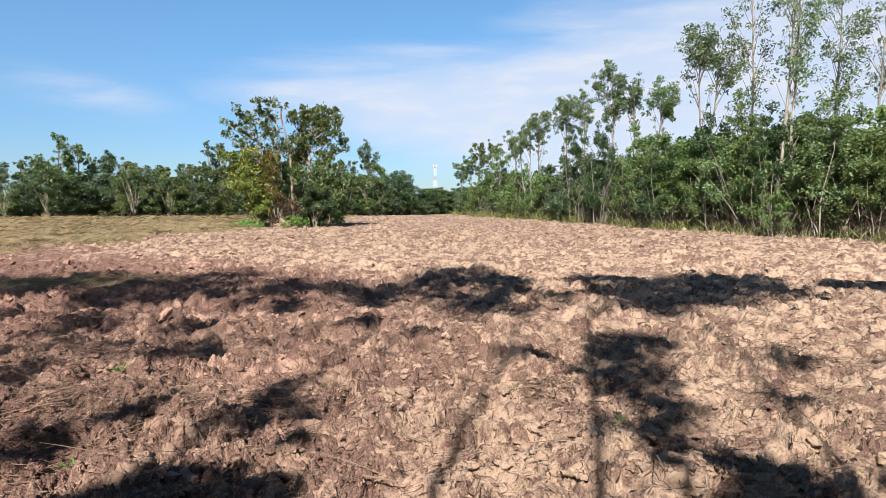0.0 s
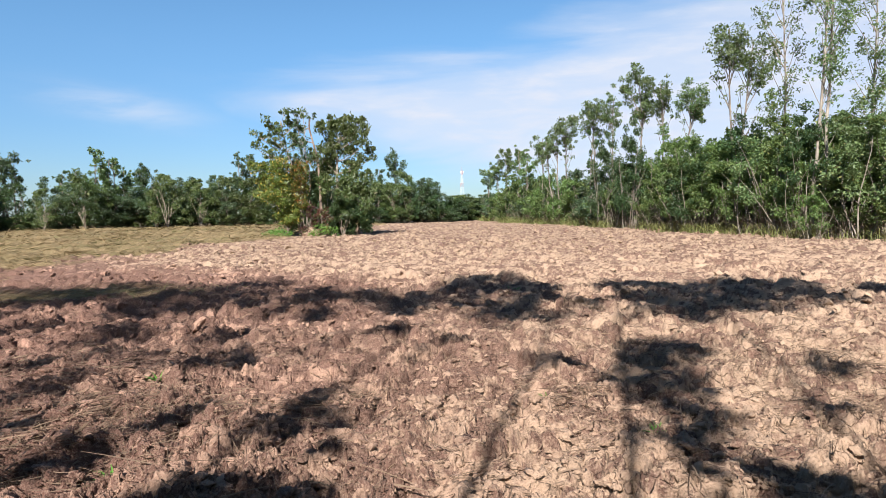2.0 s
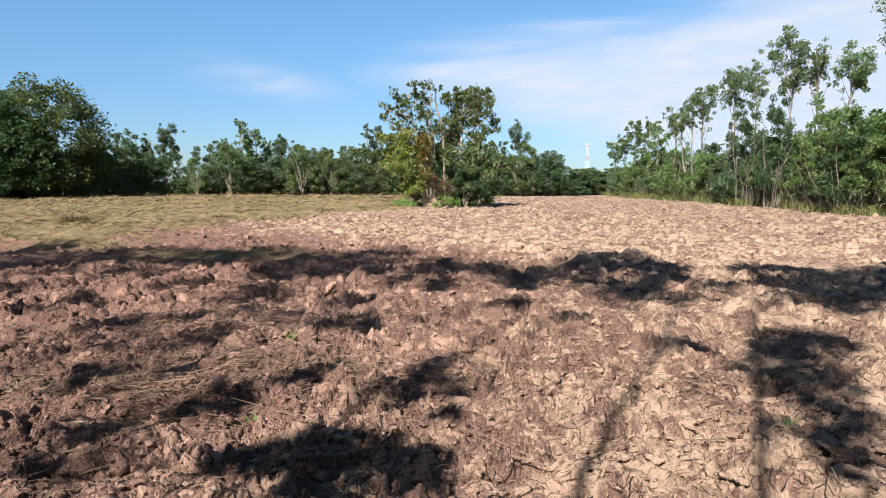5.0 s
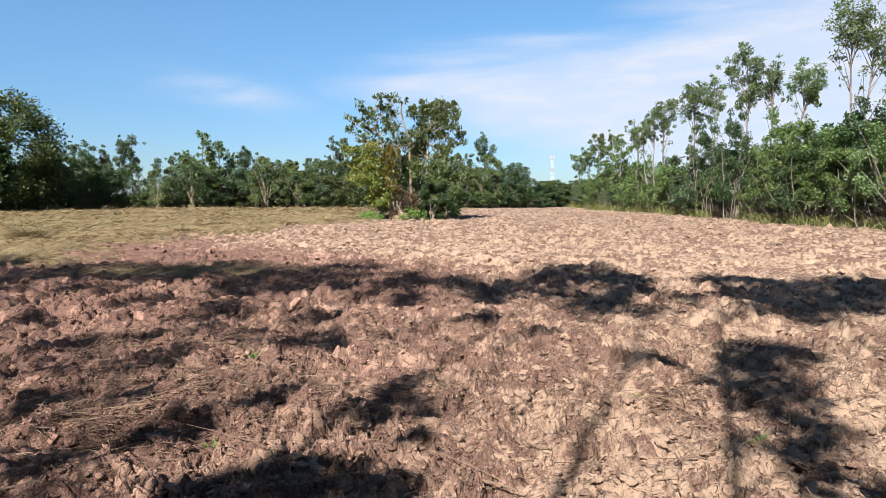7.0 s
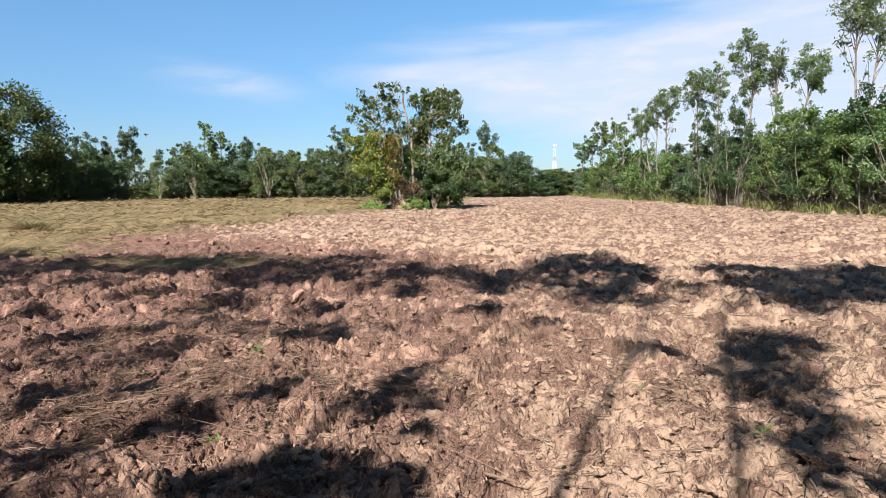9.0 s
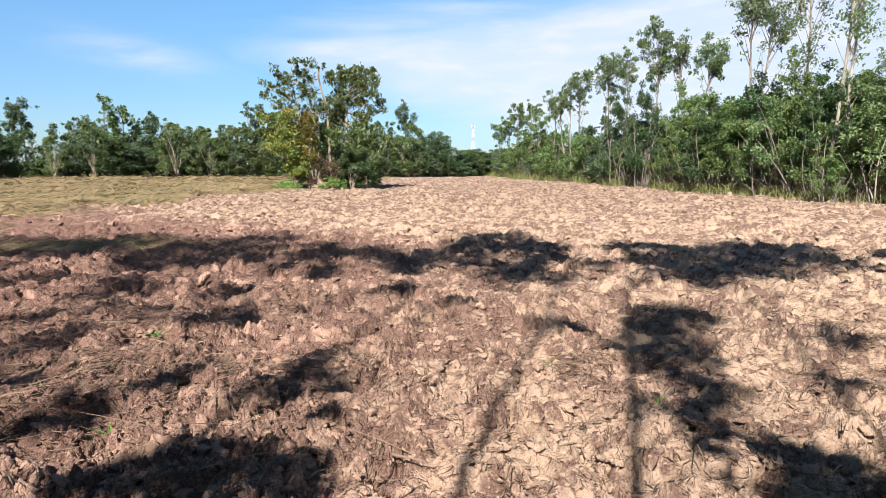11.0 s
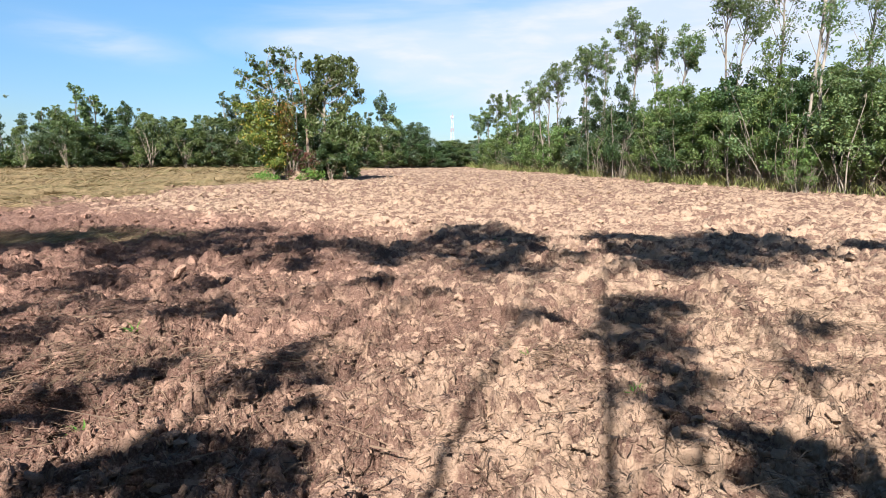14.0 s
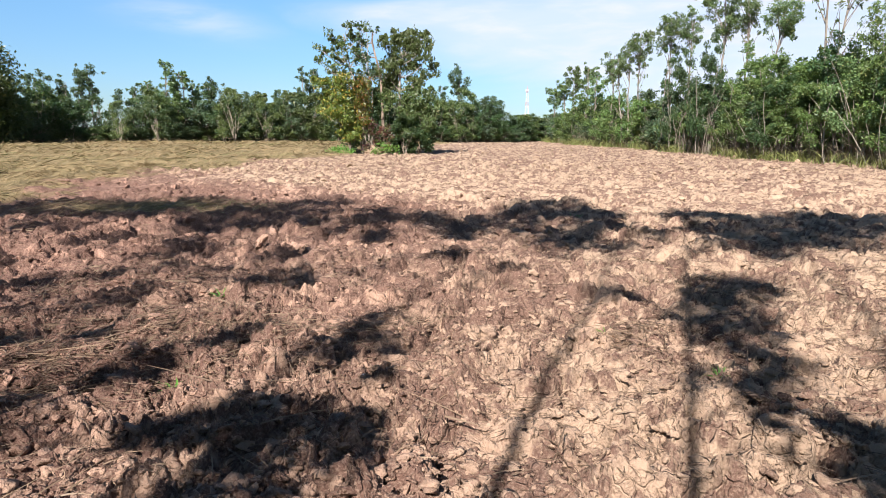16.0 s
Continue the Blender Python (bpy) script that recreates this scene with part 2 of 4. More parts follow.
REED = blade_material("reed", (0.20, 0.19, 0.065), (0.095, 0.125, 0.035), (0.27, 0.215, 0.10), 0.1)
DEAD_STEM = blade_material("dead_stem", (0.22, 0.17, 0.12), (0.10, 0.075, 0.055), (0.16, 0.12, 0.08))
WHITE_STEEL = paint_material("white_steel", (0.55, 0.57, 0.6))
RED_STEEL = paint_material("red_steel", (0.40, 0.16, 0.13))


# ---- mesh helpers ----
def mesh_of(name, verts, quads, mat, smooth=False):
    """A mesh from arrays of places and of four-cornered (or three-cornered) faces."""
    verts, quads = np.asarray(verts, np.float32), np.asarray(quads, np.int32)
    me = bpy.data.meshes.new(name)
    n, k = quads.shape
    me.vertices.add(len(verts))
    me.vertices.foreach_set("co", verts.ravel())
    me.loops.add(n * k)
    me.loops.foreach_set("vertex_index", quads.ravel())
    me.polygons.add(n)
    me.polygons.foreach_set("loop_start", np.arange(0, n * k, k, dtype=np.int32))
    me.polygons.foreach_set("use_smooth", np.full(n, smooth, bool))
    me.update(calc_edges=True)
    me.materials.append(mat)
    return me


def part(name, me, parent, label=""):
    ob = new(name, me)
    ob.parent = parent
    return tagged(ob, label)


def tube(points, radii, sides=6):
    """Arrays of a tapering limb along a line of places."""
    p = np.asarray(points, float)
    r = np.asarray(radii, float)
    d = np.gradient(p, axis=0)
    d /= np.linalg.norm(d, axis=1)[:, None] + 1e-9
    ref = np.where(np.abs(d[:, 2:3]) > 0.9, [[1.0, 0, 0]], [[0, 0, 1.0]])
    u = np.cross(d, ref)
    u /= np.linalg.norm(u, axis=1)[:, None] + 1e-9
    v = np.cross(d, u)
    a = np.arange(sides) * 2 * np.pi / sides
    ring = p[:, None] + r[:, None, None] * (np.cos(a)[None, :, None] * u[:, None] + np.sin(a)[None, :, None] * v[:, None])
    k = len(p)
    i = np.arange(k - 1)[:, None] * sides + np.arange(sides)[None]
    j = np.arange(k - 1)[:, None] * sides + (np.arange(sides)[None] + 1) % sides
    return ring.reshape(-1, 3), np.stack([i, j, j + sides, i + sides], -1).reshape(-1, 4)


def joined(pieces):
    """Several (verts, faces) as one."""
    verts, faces, n = [], [], 0
    for v, f in pieces:
        verts.append(v)
        faces.append(f + n)
        n += len(v)
    return np.concatenate(verts), np.concatenate(faces)


def leaves(rng, centres, size, long=2.2, droop=0.3, flat=0.4):
    """Folded leaves at those places: each a bent four-cornered blade."""
    n = len(centres)
    s = size * rng.uniform(0.6, 1.35, n)
    a = rng.uniform(0, 2 * np.pi, n)
    pitch = rng.normal(-droop, 0.5, n)
    d = np.stack([np.cos(a) * np.cos(pitch), np.sin(a) * np.cos(pitch), np.sin(pitch)], -1)
    up = rng.normal(0, 1, (n, 3)) * (1 - flat) + np.array([0, 0, 1.0]) * (0.4 + flat)
    w = np.cross(d, up)
    w /= np.linalg.norm(w, axis=1)[:, None] + 1e-9
    nrm = np.cross(w, d)
    half = (s / long / 2)[:, None] * w
    fold = nrm * (s * 0.08)[:, None]
    base, tip = centres - d * s[:, None] / 2, centres + d * s[:, None] / 2
    mid = centres - d * (s * 0.06)[:, None]
    v = np.stack([base, mid + half + fold, tip - fold * 1.4, mid - half + fold], 1).reshape(-1, 3)
    return v, np.arange(4 * n).reshape(n, 4)


def cloud(rng, centre, radius, n, squash=0.75):
    """n places in an uneven clump: more of them towards its skin."""
    d = rng.normal(0, 1, (n, 3))
    d /= np.linalg.norm(d, axis=1)[:, None] + 1e-9
    r = radius * rng.uniform(0.15, 1.0, n) ** 0.6
    r *= 1 + 0.25 * np.sin(d[:, 0] * 5 + centre[0]) * np.cos(d[:, 1] * 4 + centre[2])
    return np.asarray(centre) + d * r[:, None] * np.array([1, 1, squash])


def limb(rng, start, way, length, steps=5, rise=0.25, wander=0.14):
    """A wandering line of places that bends upwards."""
    p, d = [np.array(start, float)], np.array(way, float)
    d /= np.linalg.norm(d)
    for _ in range(steps):
        d = d + rng.normal(0, wander, 3) + np.array([0, 0, rise / steps])
        d /= np.linalg.norm(d)
        p.append(p[-1] + d * length / steps)
    return np.array(p)


def finish_tree(kind, wood, foliage, wood_mat, leaf_mat, label, category="tree", group="", crown_label=""):
    """A tree from its wood: a trunk followed by limbs, each a list of pieces; or, with no trunk, stems alone."""
    root = tagged(new(kind), label, category, group)
    trunk = None
    for piece in wood:
        if isinstance(piece, list):
            v, f = joined(piece)
            part("limb" if trunk else "stem", mesh_of(kind + "_limb", v, f, wood_mat, True), trunk or root)
        else:
            trunk = part("trunk", mesh_of(kind + "_trunk", *piece, wood_mat, True), root)
    if foliage:
        v, f = joined(foliage)
        part("crown", mesh_of(kind + "_crown", v, f, leaf_mat), root, crown_label)
    return root


def tufted_gum(seed, h, wide, deep, label, tufts=12, loose=5, leaf=0.2, per=80, girth=0.075, lean=0.0, stems=1, leaf_mat=None, bark=None, kind="eucalyptus_tree", group="trees of the tall row"):
    """A slender tree with a bare stem, a crown of tight leaf tufts over its top part and a few loose sprays below it."""
    rng = np.random.RandomState(seed)
    wood, foliage = [], []
    k = 12
    f = np.linspace(0, 1, k)
    for s in range(stems):
        hh = h * (1 - 0.07 * s)
        drift = rng.normal(0, 0.25, 2) + np.array([lean + (s - (stems - 1) / 2) * wide * 0.14, 0])
        wig = np.cumsum(rng.normal(0, 0.045, (k, 2)), axis=0)
        stem = np.stack([drift[0] * f ** 1.4 + wig[:, 0] + s * 0.12, drift[1] * f + wig[:, 1], (hh - 0.2) * f - 0.12], -1)
        wood.append(tube(stem, girth * (1 - 0.8 * f) + 0.008, 7))
        top = stem[-1]
        goals = []
        for i in range(tufts // stems):
            v = (i + rng.rand()) / (tufts // stems)
            half = 0.5 * wide / stems ** 0.5 * (0.35 + 0.65 * math.sin(math.pi * min(1.0, 0.18 + 0.8 * v)))
            a, r = rng.uniform(0, 2 * np.pi), half * rng.uniform(0.2, 1.0) ** 0.5
            goals.append((top[0] + math.cos(a) * r, top[1] + math.sin(a) * r, hh - 0.25 - deep * v, rng.uniform(0.17, 0.26) * min(wide, 2.6), 1.0))
        for i in range(loose):
            a, r = rng.uniform(0, 2 * np.pi), wide * rng.uniform(0.12, 0.5)
            goals.append((top[0] * 0.6 + math.cos(a) * r, top[1] * 0.6 + math.sin(a) * r, hh - deep - rng.uniform(0.0, 0.3) * hh, rng.uniform(0.08, 0.13) * min(wide, 2.6), 0.3))
        for x, y, z, size, share in goals:
            reach = math.hypot(x - np.interp(z, stem[:, 2], stem[:, 0]), y - np.interp(z, stem[:, 2], stem[:, 1]))
            g = np.clip((z - 0.5 - 1.1 * reach) / hh, 0.2, 0.97)
            at = np.array([np.interp(g, f, stem[:, c]) for c in range(3)])
            goal = np.array([x, y, z])
            u = np.linspace(0, 1, 5)[:, None]
            mid = (at + goal) / 2 + rng.normal(0, 0.06, 3) + np.array([0, 0, -0.08 * reach])
            path = (1 - u) ** 2 * at + 2 * u * (1 - u) * mid + u ** 2 * goal
            wood.append([tube(path, np.linspace(girth * 0.32, 0.006, 5), 5)])
            n = int(per * share * (size / 0.35) ** 1.5) + 6
            foliage.append(leaves(rng, cloud(rng, goal, size, n, 0.85), leaf, 2.4, 0.4, 0.45))
            for _ in range(2):
                spray = goal + rng.normal(0, 0.9, 3) * size
                foliage.append(leaves(rng, cloud(rng, spray, size * 0.5, n // 4, 0.8), leaf, 2.6, 0.45, 0.35))
    return finish_tree(kind, wood, foliage, bark or GUM_BARK, leaf_mat or GUM_LEAF, label, "tree", group)


def bush_tree(seed, h, w, label, leaf=0.15, count=4200, leaf_mat=None, bark=None, kind="scrub_tree", category="tree", group="scrub along the wood", low=0.12, stems=6, clumps=34, ragged=0.5, long=2.0, own_stems=False, shoulder=0.75, taper=2.2):
    """Dense scrub: several thin stems from the ground, clumps of leaves from low down to a ragged top."""
    rng = np.random.RandomState(seed)
    wood, foliage = [], []
    for i in range(stems):
        a = rng.uniform(0, 2 * np.pi)
        b = np.array([math.cos(a), math.sin(a), 0]) * (rng.uniform(0.05, 0.35) * w if own_stems else 0.03)
        line = limb(rng, b - np.array([0, 0, 0.1]), (math.cos(a) * 0.25, math.sin(a) * 0.25, 1.0), h * rng.uniform(0.6, 0.95), 8, 0.3, 0.09)
        wood.append([tube(line, np.linspace(0.035, 0.008, len(line)) * max(h, 3) / 5, 5)])
        for j in (3, 5):
            t = limb(rng, line[j], (math.cos(a + 1.5 * j), math.sin(a + 1.5 * j), 0.6), w * 0.3, 3)
            wood[-1].append(tube(t, np.linspace(0.014, 0.005, len(t)) * max(h, 3) / 5, 4))
    per = max(8, count // clumps)
    for i in range(clumps):
        g = low + (1 - low) * (i + rng.rand()) / clumps
        a = rng.uniform(0, 2 * np.pi)
        prof = (0.75 + 0.4 * math.sin(min(1, g * 1.1) * math.pi)) * (1.0 if g < shoulder else 1 - (g - shoulder) * taper)
        r = 0.5 * w * prof * rng.uniform(0.25, 1.0) ** 0.5
        rad = rng.uniform(0.10, 0.2) * w * (1 - 0.35 * g) + 0.08
        c = (math.cos(a) * r, math.sin(a) * r, g * h * (1 + ragged * 0.12 * rng.normal()))
        foliage.append(leaves(rng, cloud(rng, c, rad, int(per * rng.uniform(0.6, 1.5)), 0.8), leaf, long, 0.25, 0.45))
    if not own_stems:
        wood = [joined([p for stem in wood for p in stem])]
    return finish_tree(kind, wood, foliage, bark or GREY_BARK, leaf_mat or BUSH_LEAF, label, category, group)


# ---- ground ----
def hashed(ix, iy, seed):
    n = (ix.astype(np.int64) * 374761393 + iy.astype(np.int64) * 668265263 + seed * 974634777) & 0xFFFFFFFF
    n = ((n ^ (n >> 13)) * 1274126177) & 0xFFFFFFFF
    n = ((n ^ (n >> 15)) * 2246822519) & 0xFFFFFFFF
    return ((n ^ (n >> 16)) & 0xFFFFFF) / float(0x1000000)


def soft_noise(x, y, seed):
    """Smooth noise of cell 1, about -1 to 1."""
    ix, iy = np.floor(x), np.floor(y)
    fx, fy = x - ix, y - iy
    fx, fy = fx * fx * (3 - 2 * fx), fy * fy * (3 - 2 * fy)
    a, b = hashed(ix, iy, seed), hashed(ix + 1, iy, seed)
    c, d = hashed(ix, iy + 1, seed), hashed(ix + 1, iy + 1, seed)
    return 2 * ((a * (1 - fx) + b * fx) * (1 - fy) + (c * (1 - fx) + d * fx) * fy) - 1


def lumps(x, y, seed, gap=0.45, tilt=1.3):
    """Broken clods of cell 1: each cell a domed, slightly tilted lump of its own height, with a cleft round it."""
    ix, iy = np.floor(x), np.floor(y)
    d1, d2 = np.full(x.shape, 9.0), np.full(x.shape, 9.0)
    lift, sx, sy, dx, dy = (np.zeros(x.shape) for _ in range(5))
    for ox in (-1, 0, 1):
        for oy in (-1, 0, 1):
            cx, cy = ix + ox, iy + oy
            px, py = x - cx - hashed(cx, cy, seed), y - cy - hashed(cx, cy, seed + 7)
            d = np.sqrt(px * px + py * py)
            near = d < d1
            d2 = np.where(near, d1, np.minimum(d2, d))
            d1 = np.where(near, d, d1)
            lift = np.where(near, hashed(cx, cy, seed + 13), lift)
            sx = np.where(near, hashed(cx, cy, seed + 19) - 0.5, sx)
            sy = np.where(near, hashed(cx, cy, seed + 23) - 0.5, sy)
            dx, dy = np.where(near, px, dx), np.where(near, py, dy)
    e = np.clip((d2 - d1) / gap, 0, 1)
    body = e * (2 - e)
    return (0.3 + 0.95 * lift + tilt * (sx * dx + sy * dy)) * body - 0.45, lift


def field_edge(y):
    """x of the line between the mown grass and the ploughed soil."""
    return -11.6 + 1.1 * np.sin(y * 0.21) + 0.6 * np.sin(y * 0.53 + 1.0) + np.clip((y - 45) * 0.05, 0, 2.0)


def straw_cover(x, y):
    """1 on the mown grass, 0 on bare soil."""
    ragged = 1.1 * soft_noise(x * 0.8, y * 0.8, 71) + 0.6 * soft_noise(x * 2.3, y * 2.3, 72)
    a = np.clip((field_edge(y) - x + ragged) / 1.2, 0, 1) * np.clip((y + 0.15 * (x + 10) - 12.3 + 0.6 * ragged) / 1.0, 0, 1)
    strip = np.exp(-((x + 7.6) / 1.9) ** 2 - ((y - 12.1 - 0.1 * (x + 7)) / 0.75) ** 2) * 1.15
    return np.clip(np.maximum(a, strip), 0, 1)


def ground_z(x, y, coarse=0.01, with_turned=False):
    """Height of the ground; relief finer than the given mesh is left out."""
    x, y = np.asarray(x, float), np.asarray(y, float)
    coarse = np.broadcast_to(coarse, x.shape)
    cover = straw_cover(x, y)
    far = np.clip((np.hypot(x, y) - 90) / 60, 0, 1)
    z = 0.05 * soft_noise(x * 0.16, y * 0.16, 1)
    wx = x + 0.16 * soft_noise(x * 2.1, y * 2.1, 31) + 0.07 * soft_noise(x * 7, y * 7, 33) + 0.022 * soft_noise(x * 22, y * 22, 35)
    wy = y + 0.16 * soft_noise(x * 2.1, y * 2.1, 32) + 0.07 * soft_noise(x * 7, y * 7, 34) + 0.022 * soft_noise(x * 22, y * 22, 37)
    soil = 0.055 * soft_noise(x * 1.05, y * 1.05, 2)
    rough = np.clip(0.9 + 0.45 * soft_noise(x * 0.45, y * 0.45, 3), 0.65, 1.25)
    fresh = np.clip(0.85 + 0.7 * soft_noise(x * 1.3, y * 1.3, 4), 0.35, 1.4)      # crumbled here, crusted there
    turned = np.zeros(x.shape)
    for cell, amp, seed, gap in ((1.25, 0.06, 36, 0.35), (0.58, 0.105, 40, 0.38), (0.27, 0.078, 50, 0.38), (0.125, 0.05, 60, 0.3), (0.06, 0.028, 66, 0.32), (0.03, 0.012, 69, 0.4)):
        seen = np.clip(cell / (3.0 * coarse) - 0.6, 0, 1)
        ca, sa = math.cos(seed), math.sin(seed)
        u, v = (ca * wx + sa * wy) / cell, (ca * wy - sa * wx) / cell
        rise, own = lumps(u, v, seed, np.maximum(gap, 1.5 * coarse / cell), 1.5 if cell > 0.2 else 2.0)
        soil = soil + seen * amp * (rough if cell > 0.2 else fresh) * rise
        turned = turned + max(0.9 - cell, 0) * 0.45 * ((own * 7.3) % 1.0) * np.where(cell > 0.1, 1, 0.6)
    soil = soil + 0.02 * soft_noise(wx * 11, wy * 11, 5) * np.clip(0.09 / coarse / 2.5 - 0.6, 0, 1)
    soil = soil + 0.012 * soft_noise(wx * 24, wy * 24, 6) * np.clip(0.042 / coarse / 2.5 - 0.6, 0, 1)
    hay = 0.11 * soft_noise(x * 0.7, y * 1.0, 8) + 0.09 * soft_noise(x * 2.6, y * 3.2, 9) + 0.03 * soft_noise(x * 7, y * 9, 10)
    z = (z + (soil - 0.015) * (1 - cover) + (hay + 0.04) * cover) * (1 - far)
    return (z, turned) if with_turned else z


def build_ground():
    bearing = np.radians(np.concatenate([np.arange(-54, 46, 0.13), np.arange(46, 306, 2.5)]))
    reach = [0.02]
    while reach[-1] < 4200:
        r = reach[-1]
        reach.append(r * 1.0028 if 1.8 < r < 7.5 else r * 1.0036 if 7.5 <= r < 14 else r * 1.0043 if 14 <= r < 32 else r * 1.006 if 32 <= r < 48 else r * 1.01 if 48 <= r < 95 else r * 1.13 if r >= 95 else r * 1.2 + 0.01)
    reach = np.array(reach)
    rr, bb = np.meshgrid(reach, bearing, indexing="ij")
    x, y = rr * np.sin(bb), 0.6 + rr * np.cos(bb)
    z, turned = ground_z(x, y, np.where((np.cos(bb) > 0.55) & (rr > 1.8), rr * 0.0021, np.maximum(rr * 0.05, 0.06)), True)
    verts = np.stack([x, y, z], -1).reshape(-1, 3)
    rows, cols = rr.shape
    i = np.arange(rows - 1)[:, None] * cols + np.arange(cols)[None]
    j = np.arange(rows - 1)[:, None] * cols + (np.arange(cols)[None] + 1) % cols
    quads = np.stack([i, i + cols, j + cols, j], -1).reshape(-1, 4)
    me = mesh_of("ground", verts, quads, SOIL, True)
    cover = me.attributes.new("straw_cover", "FLOAT", "POINT")
    cover.data.foreach_set("value", straw_cover(x, y).ravel().astype(np.float32))
    own = me.attributes.new("turned_up", "FLOAT", "POINT")
    own.data.foreach_set("value", turned.ravel().astype(np.float32))
    return tagged(new("ground", me), "ploughed clay field of broken pale clods, mown grass on one side", "ground", kind="structure")


GROUND = build_ground()


# ---- plants: what they are made of ----
def blades(rng, base, length, width, angle, lift, bend):
    """Thin bent blades of grass or straw: four cross-lines each."""
    n = len(base)
    t = np.array([0, 0.34, 0.68, 1.0])
    turn = angle[:, None] + bend[:, None] * t[None]
    rise = lift[:, None] * (1 - 0.75 * t[None])
    stepped = (length / 3)[:, None]
    dx, dy, dz = np.cos(turn) * np.cos(rise) * stepped, np.sin(turn) * np.cos(rise) * stepped, np.sin(rise) * stepped
    path = np.zeros((n, 4, 3))
    for k in range(1, 4):
        path[:, k] = path[:, k - 1] + np.stack([dx[:, k], dy[:, k], dz[:, k]], -1)
    path += base[:, None]
    side = np.stack([-np.sin(turn), np.cos(turn), np.zeros_like(turn) + rng.normal(0, 0.5, (n, 1))], -1)
    side *= (width[:, None] * (1 - 0.8 * t[None] ** 2) / 2)[..., None]
    v = np.stack([path - side, path + side], 2).reshape(-1, 3)
    q = np.array([[0, 1, 3, 2], [2, 3, 5, 4], [4, 5, 7, 6]])
    return v, (np.arange(n)[:, None, None] * 8 + q[None]).reshape(-1, 4)


def scatter_blades(name, label, category, seed, x, y, length, width, lift, angle, mat, bend=0.6, sink=0.01):
    rng = np.random.RandomState(seed)
    n = len(x)
    z = ground_z(x, y, 0.03) - sink
    v, f = blades(rng, np.stack([x, y, z], -1), length * rng.uniform(0.5, 1.4, n), width * rng.uniform(0.6, 1.3, n),
                  angle, lift, rng.normal(0, bend, n))
    return tagged(new(name, mesh_of(name, v, f, mat)), label, category, kind="stuff")


# ---- the ploughed field: straw, clods, mown grass ----
def build_straw():
    rng = np.random.RandomState(5)
    n = 120000
    r = 2.6 * (14.0 / 2.6) ** rng.rand(n)
    b = np.radians(rng.uniform(-56, 46, n))
    x, y = r * np.sin(b), 0.6 + r * np.cos(b)
    heap = soft_noise(x * 1.1, y * 1.1, 81) + 0.6 * soft_noise(x * 3.1, y * 3.1, 82) + np.where(x < -1.6, 0.3, 0)
    for hx, hy, wx, wy, much in ((2.5, 5.0, 0.8, 1.0, 1.6), (3.6, 6.6, 1.0, 0.8, 1.0), (-3.1, 3.9, 0.8, 0.6, 1.5), (-2.2, 5.2, 0.9, 0.5, 1.2), (1.9, 7.0, 0.6, 0.6, 1.0), (0.8, 5.6, 0.35, 0.8, 1.0), (-1.1, 11.0, 0.6, 0.7, 1.6)):
        heap = heap + much * np.exp(-((x - hx) / wx) ** 2 - ((y - hy) / wy) ** 2)
    keep = rng.rand(n) < np.clip((heap - 0.45) * 0.6, 0.05, 0.9)
    x, y = x[keep], y[keep]
    n = len(x)
    far = np.hypot(x, y)
    angle = 2.5 * soft_noise(x * 0.8, y * 0.8, 84) + rng.normal(0, 0.9, n)
    scatter_blades("straw_litter", "dry tan straw lying loose among the soil clods", "straw", 6, x, y,
                   np.clip(0.09 + 0.014 * far, 0.1, 0.24), 0.003 + 0.0005 * far, np.abs(rng.normal(0.15, 0.28, n)), angle, STRAW, 0.7, -0.012)


def build_stalks():
    """Single long stalks lying over the clods."""
    rng = np.random.RandomState(55)
    n = 260
    r = 2.9 * (9.0 / 2.9) ** rng.rand(n)
    b = np.radians(rng.uniform(-52, 42, n))
    x, y = r * np.sin(b), 0.6 + r * np.cos(b)
    scatter_blades("dry_stalks", "long pale dry stalks lying over the clods", "straw", 56, x, y, 0.38, 0.006, np.abs(rng.normal(0.12, 0.2, n)), rng.uniform(0, 6.28, n), STRAW, 0.25, -0.05)


def build_tussocks():
    """Uncut tufts standing in the mown grass."""
    for k, (x, y, h, n) in enumerate(((-18.4, 19.6, 0.5, 800), (-16.6, 30.0, 0.35, 260), (-22.0, 34.0, 0.35, 260), (-15.2, 24.0, 0.3, 220), (-27.0, 42.0, 0.4, 260))):
        rng = np.random.RandomState(70 + k)
        a = rng.uniform(0, 6.28, n)
        d = rng.uniform(0, 0.28, n)
        base = np.stack([np.cos(a) * d * (1.5 + 0.8 * np.sin(3 * a)), np.sin(a) * d, np.full(n, -0.02)], -1)
        v, f = blades(rng, base, h * rng.uniform(0.7, 1.5, n), np.full(n, 0.016), a, rng.normal(0.9, 0.4, n), rng.normal(0, 0.9, n))
        ob = tagged(new("grass_tussock", mesh_of("grass_tussock", v, f, HAY)), "dry bent grass tussock standing in the mown grass", "grass tuft", "tussocks in the grass", "stuff")
        ob.matrix_basis = pose(x, y, float(ground_z(np.array([x]), np.array([y]), 0.1)[0]))


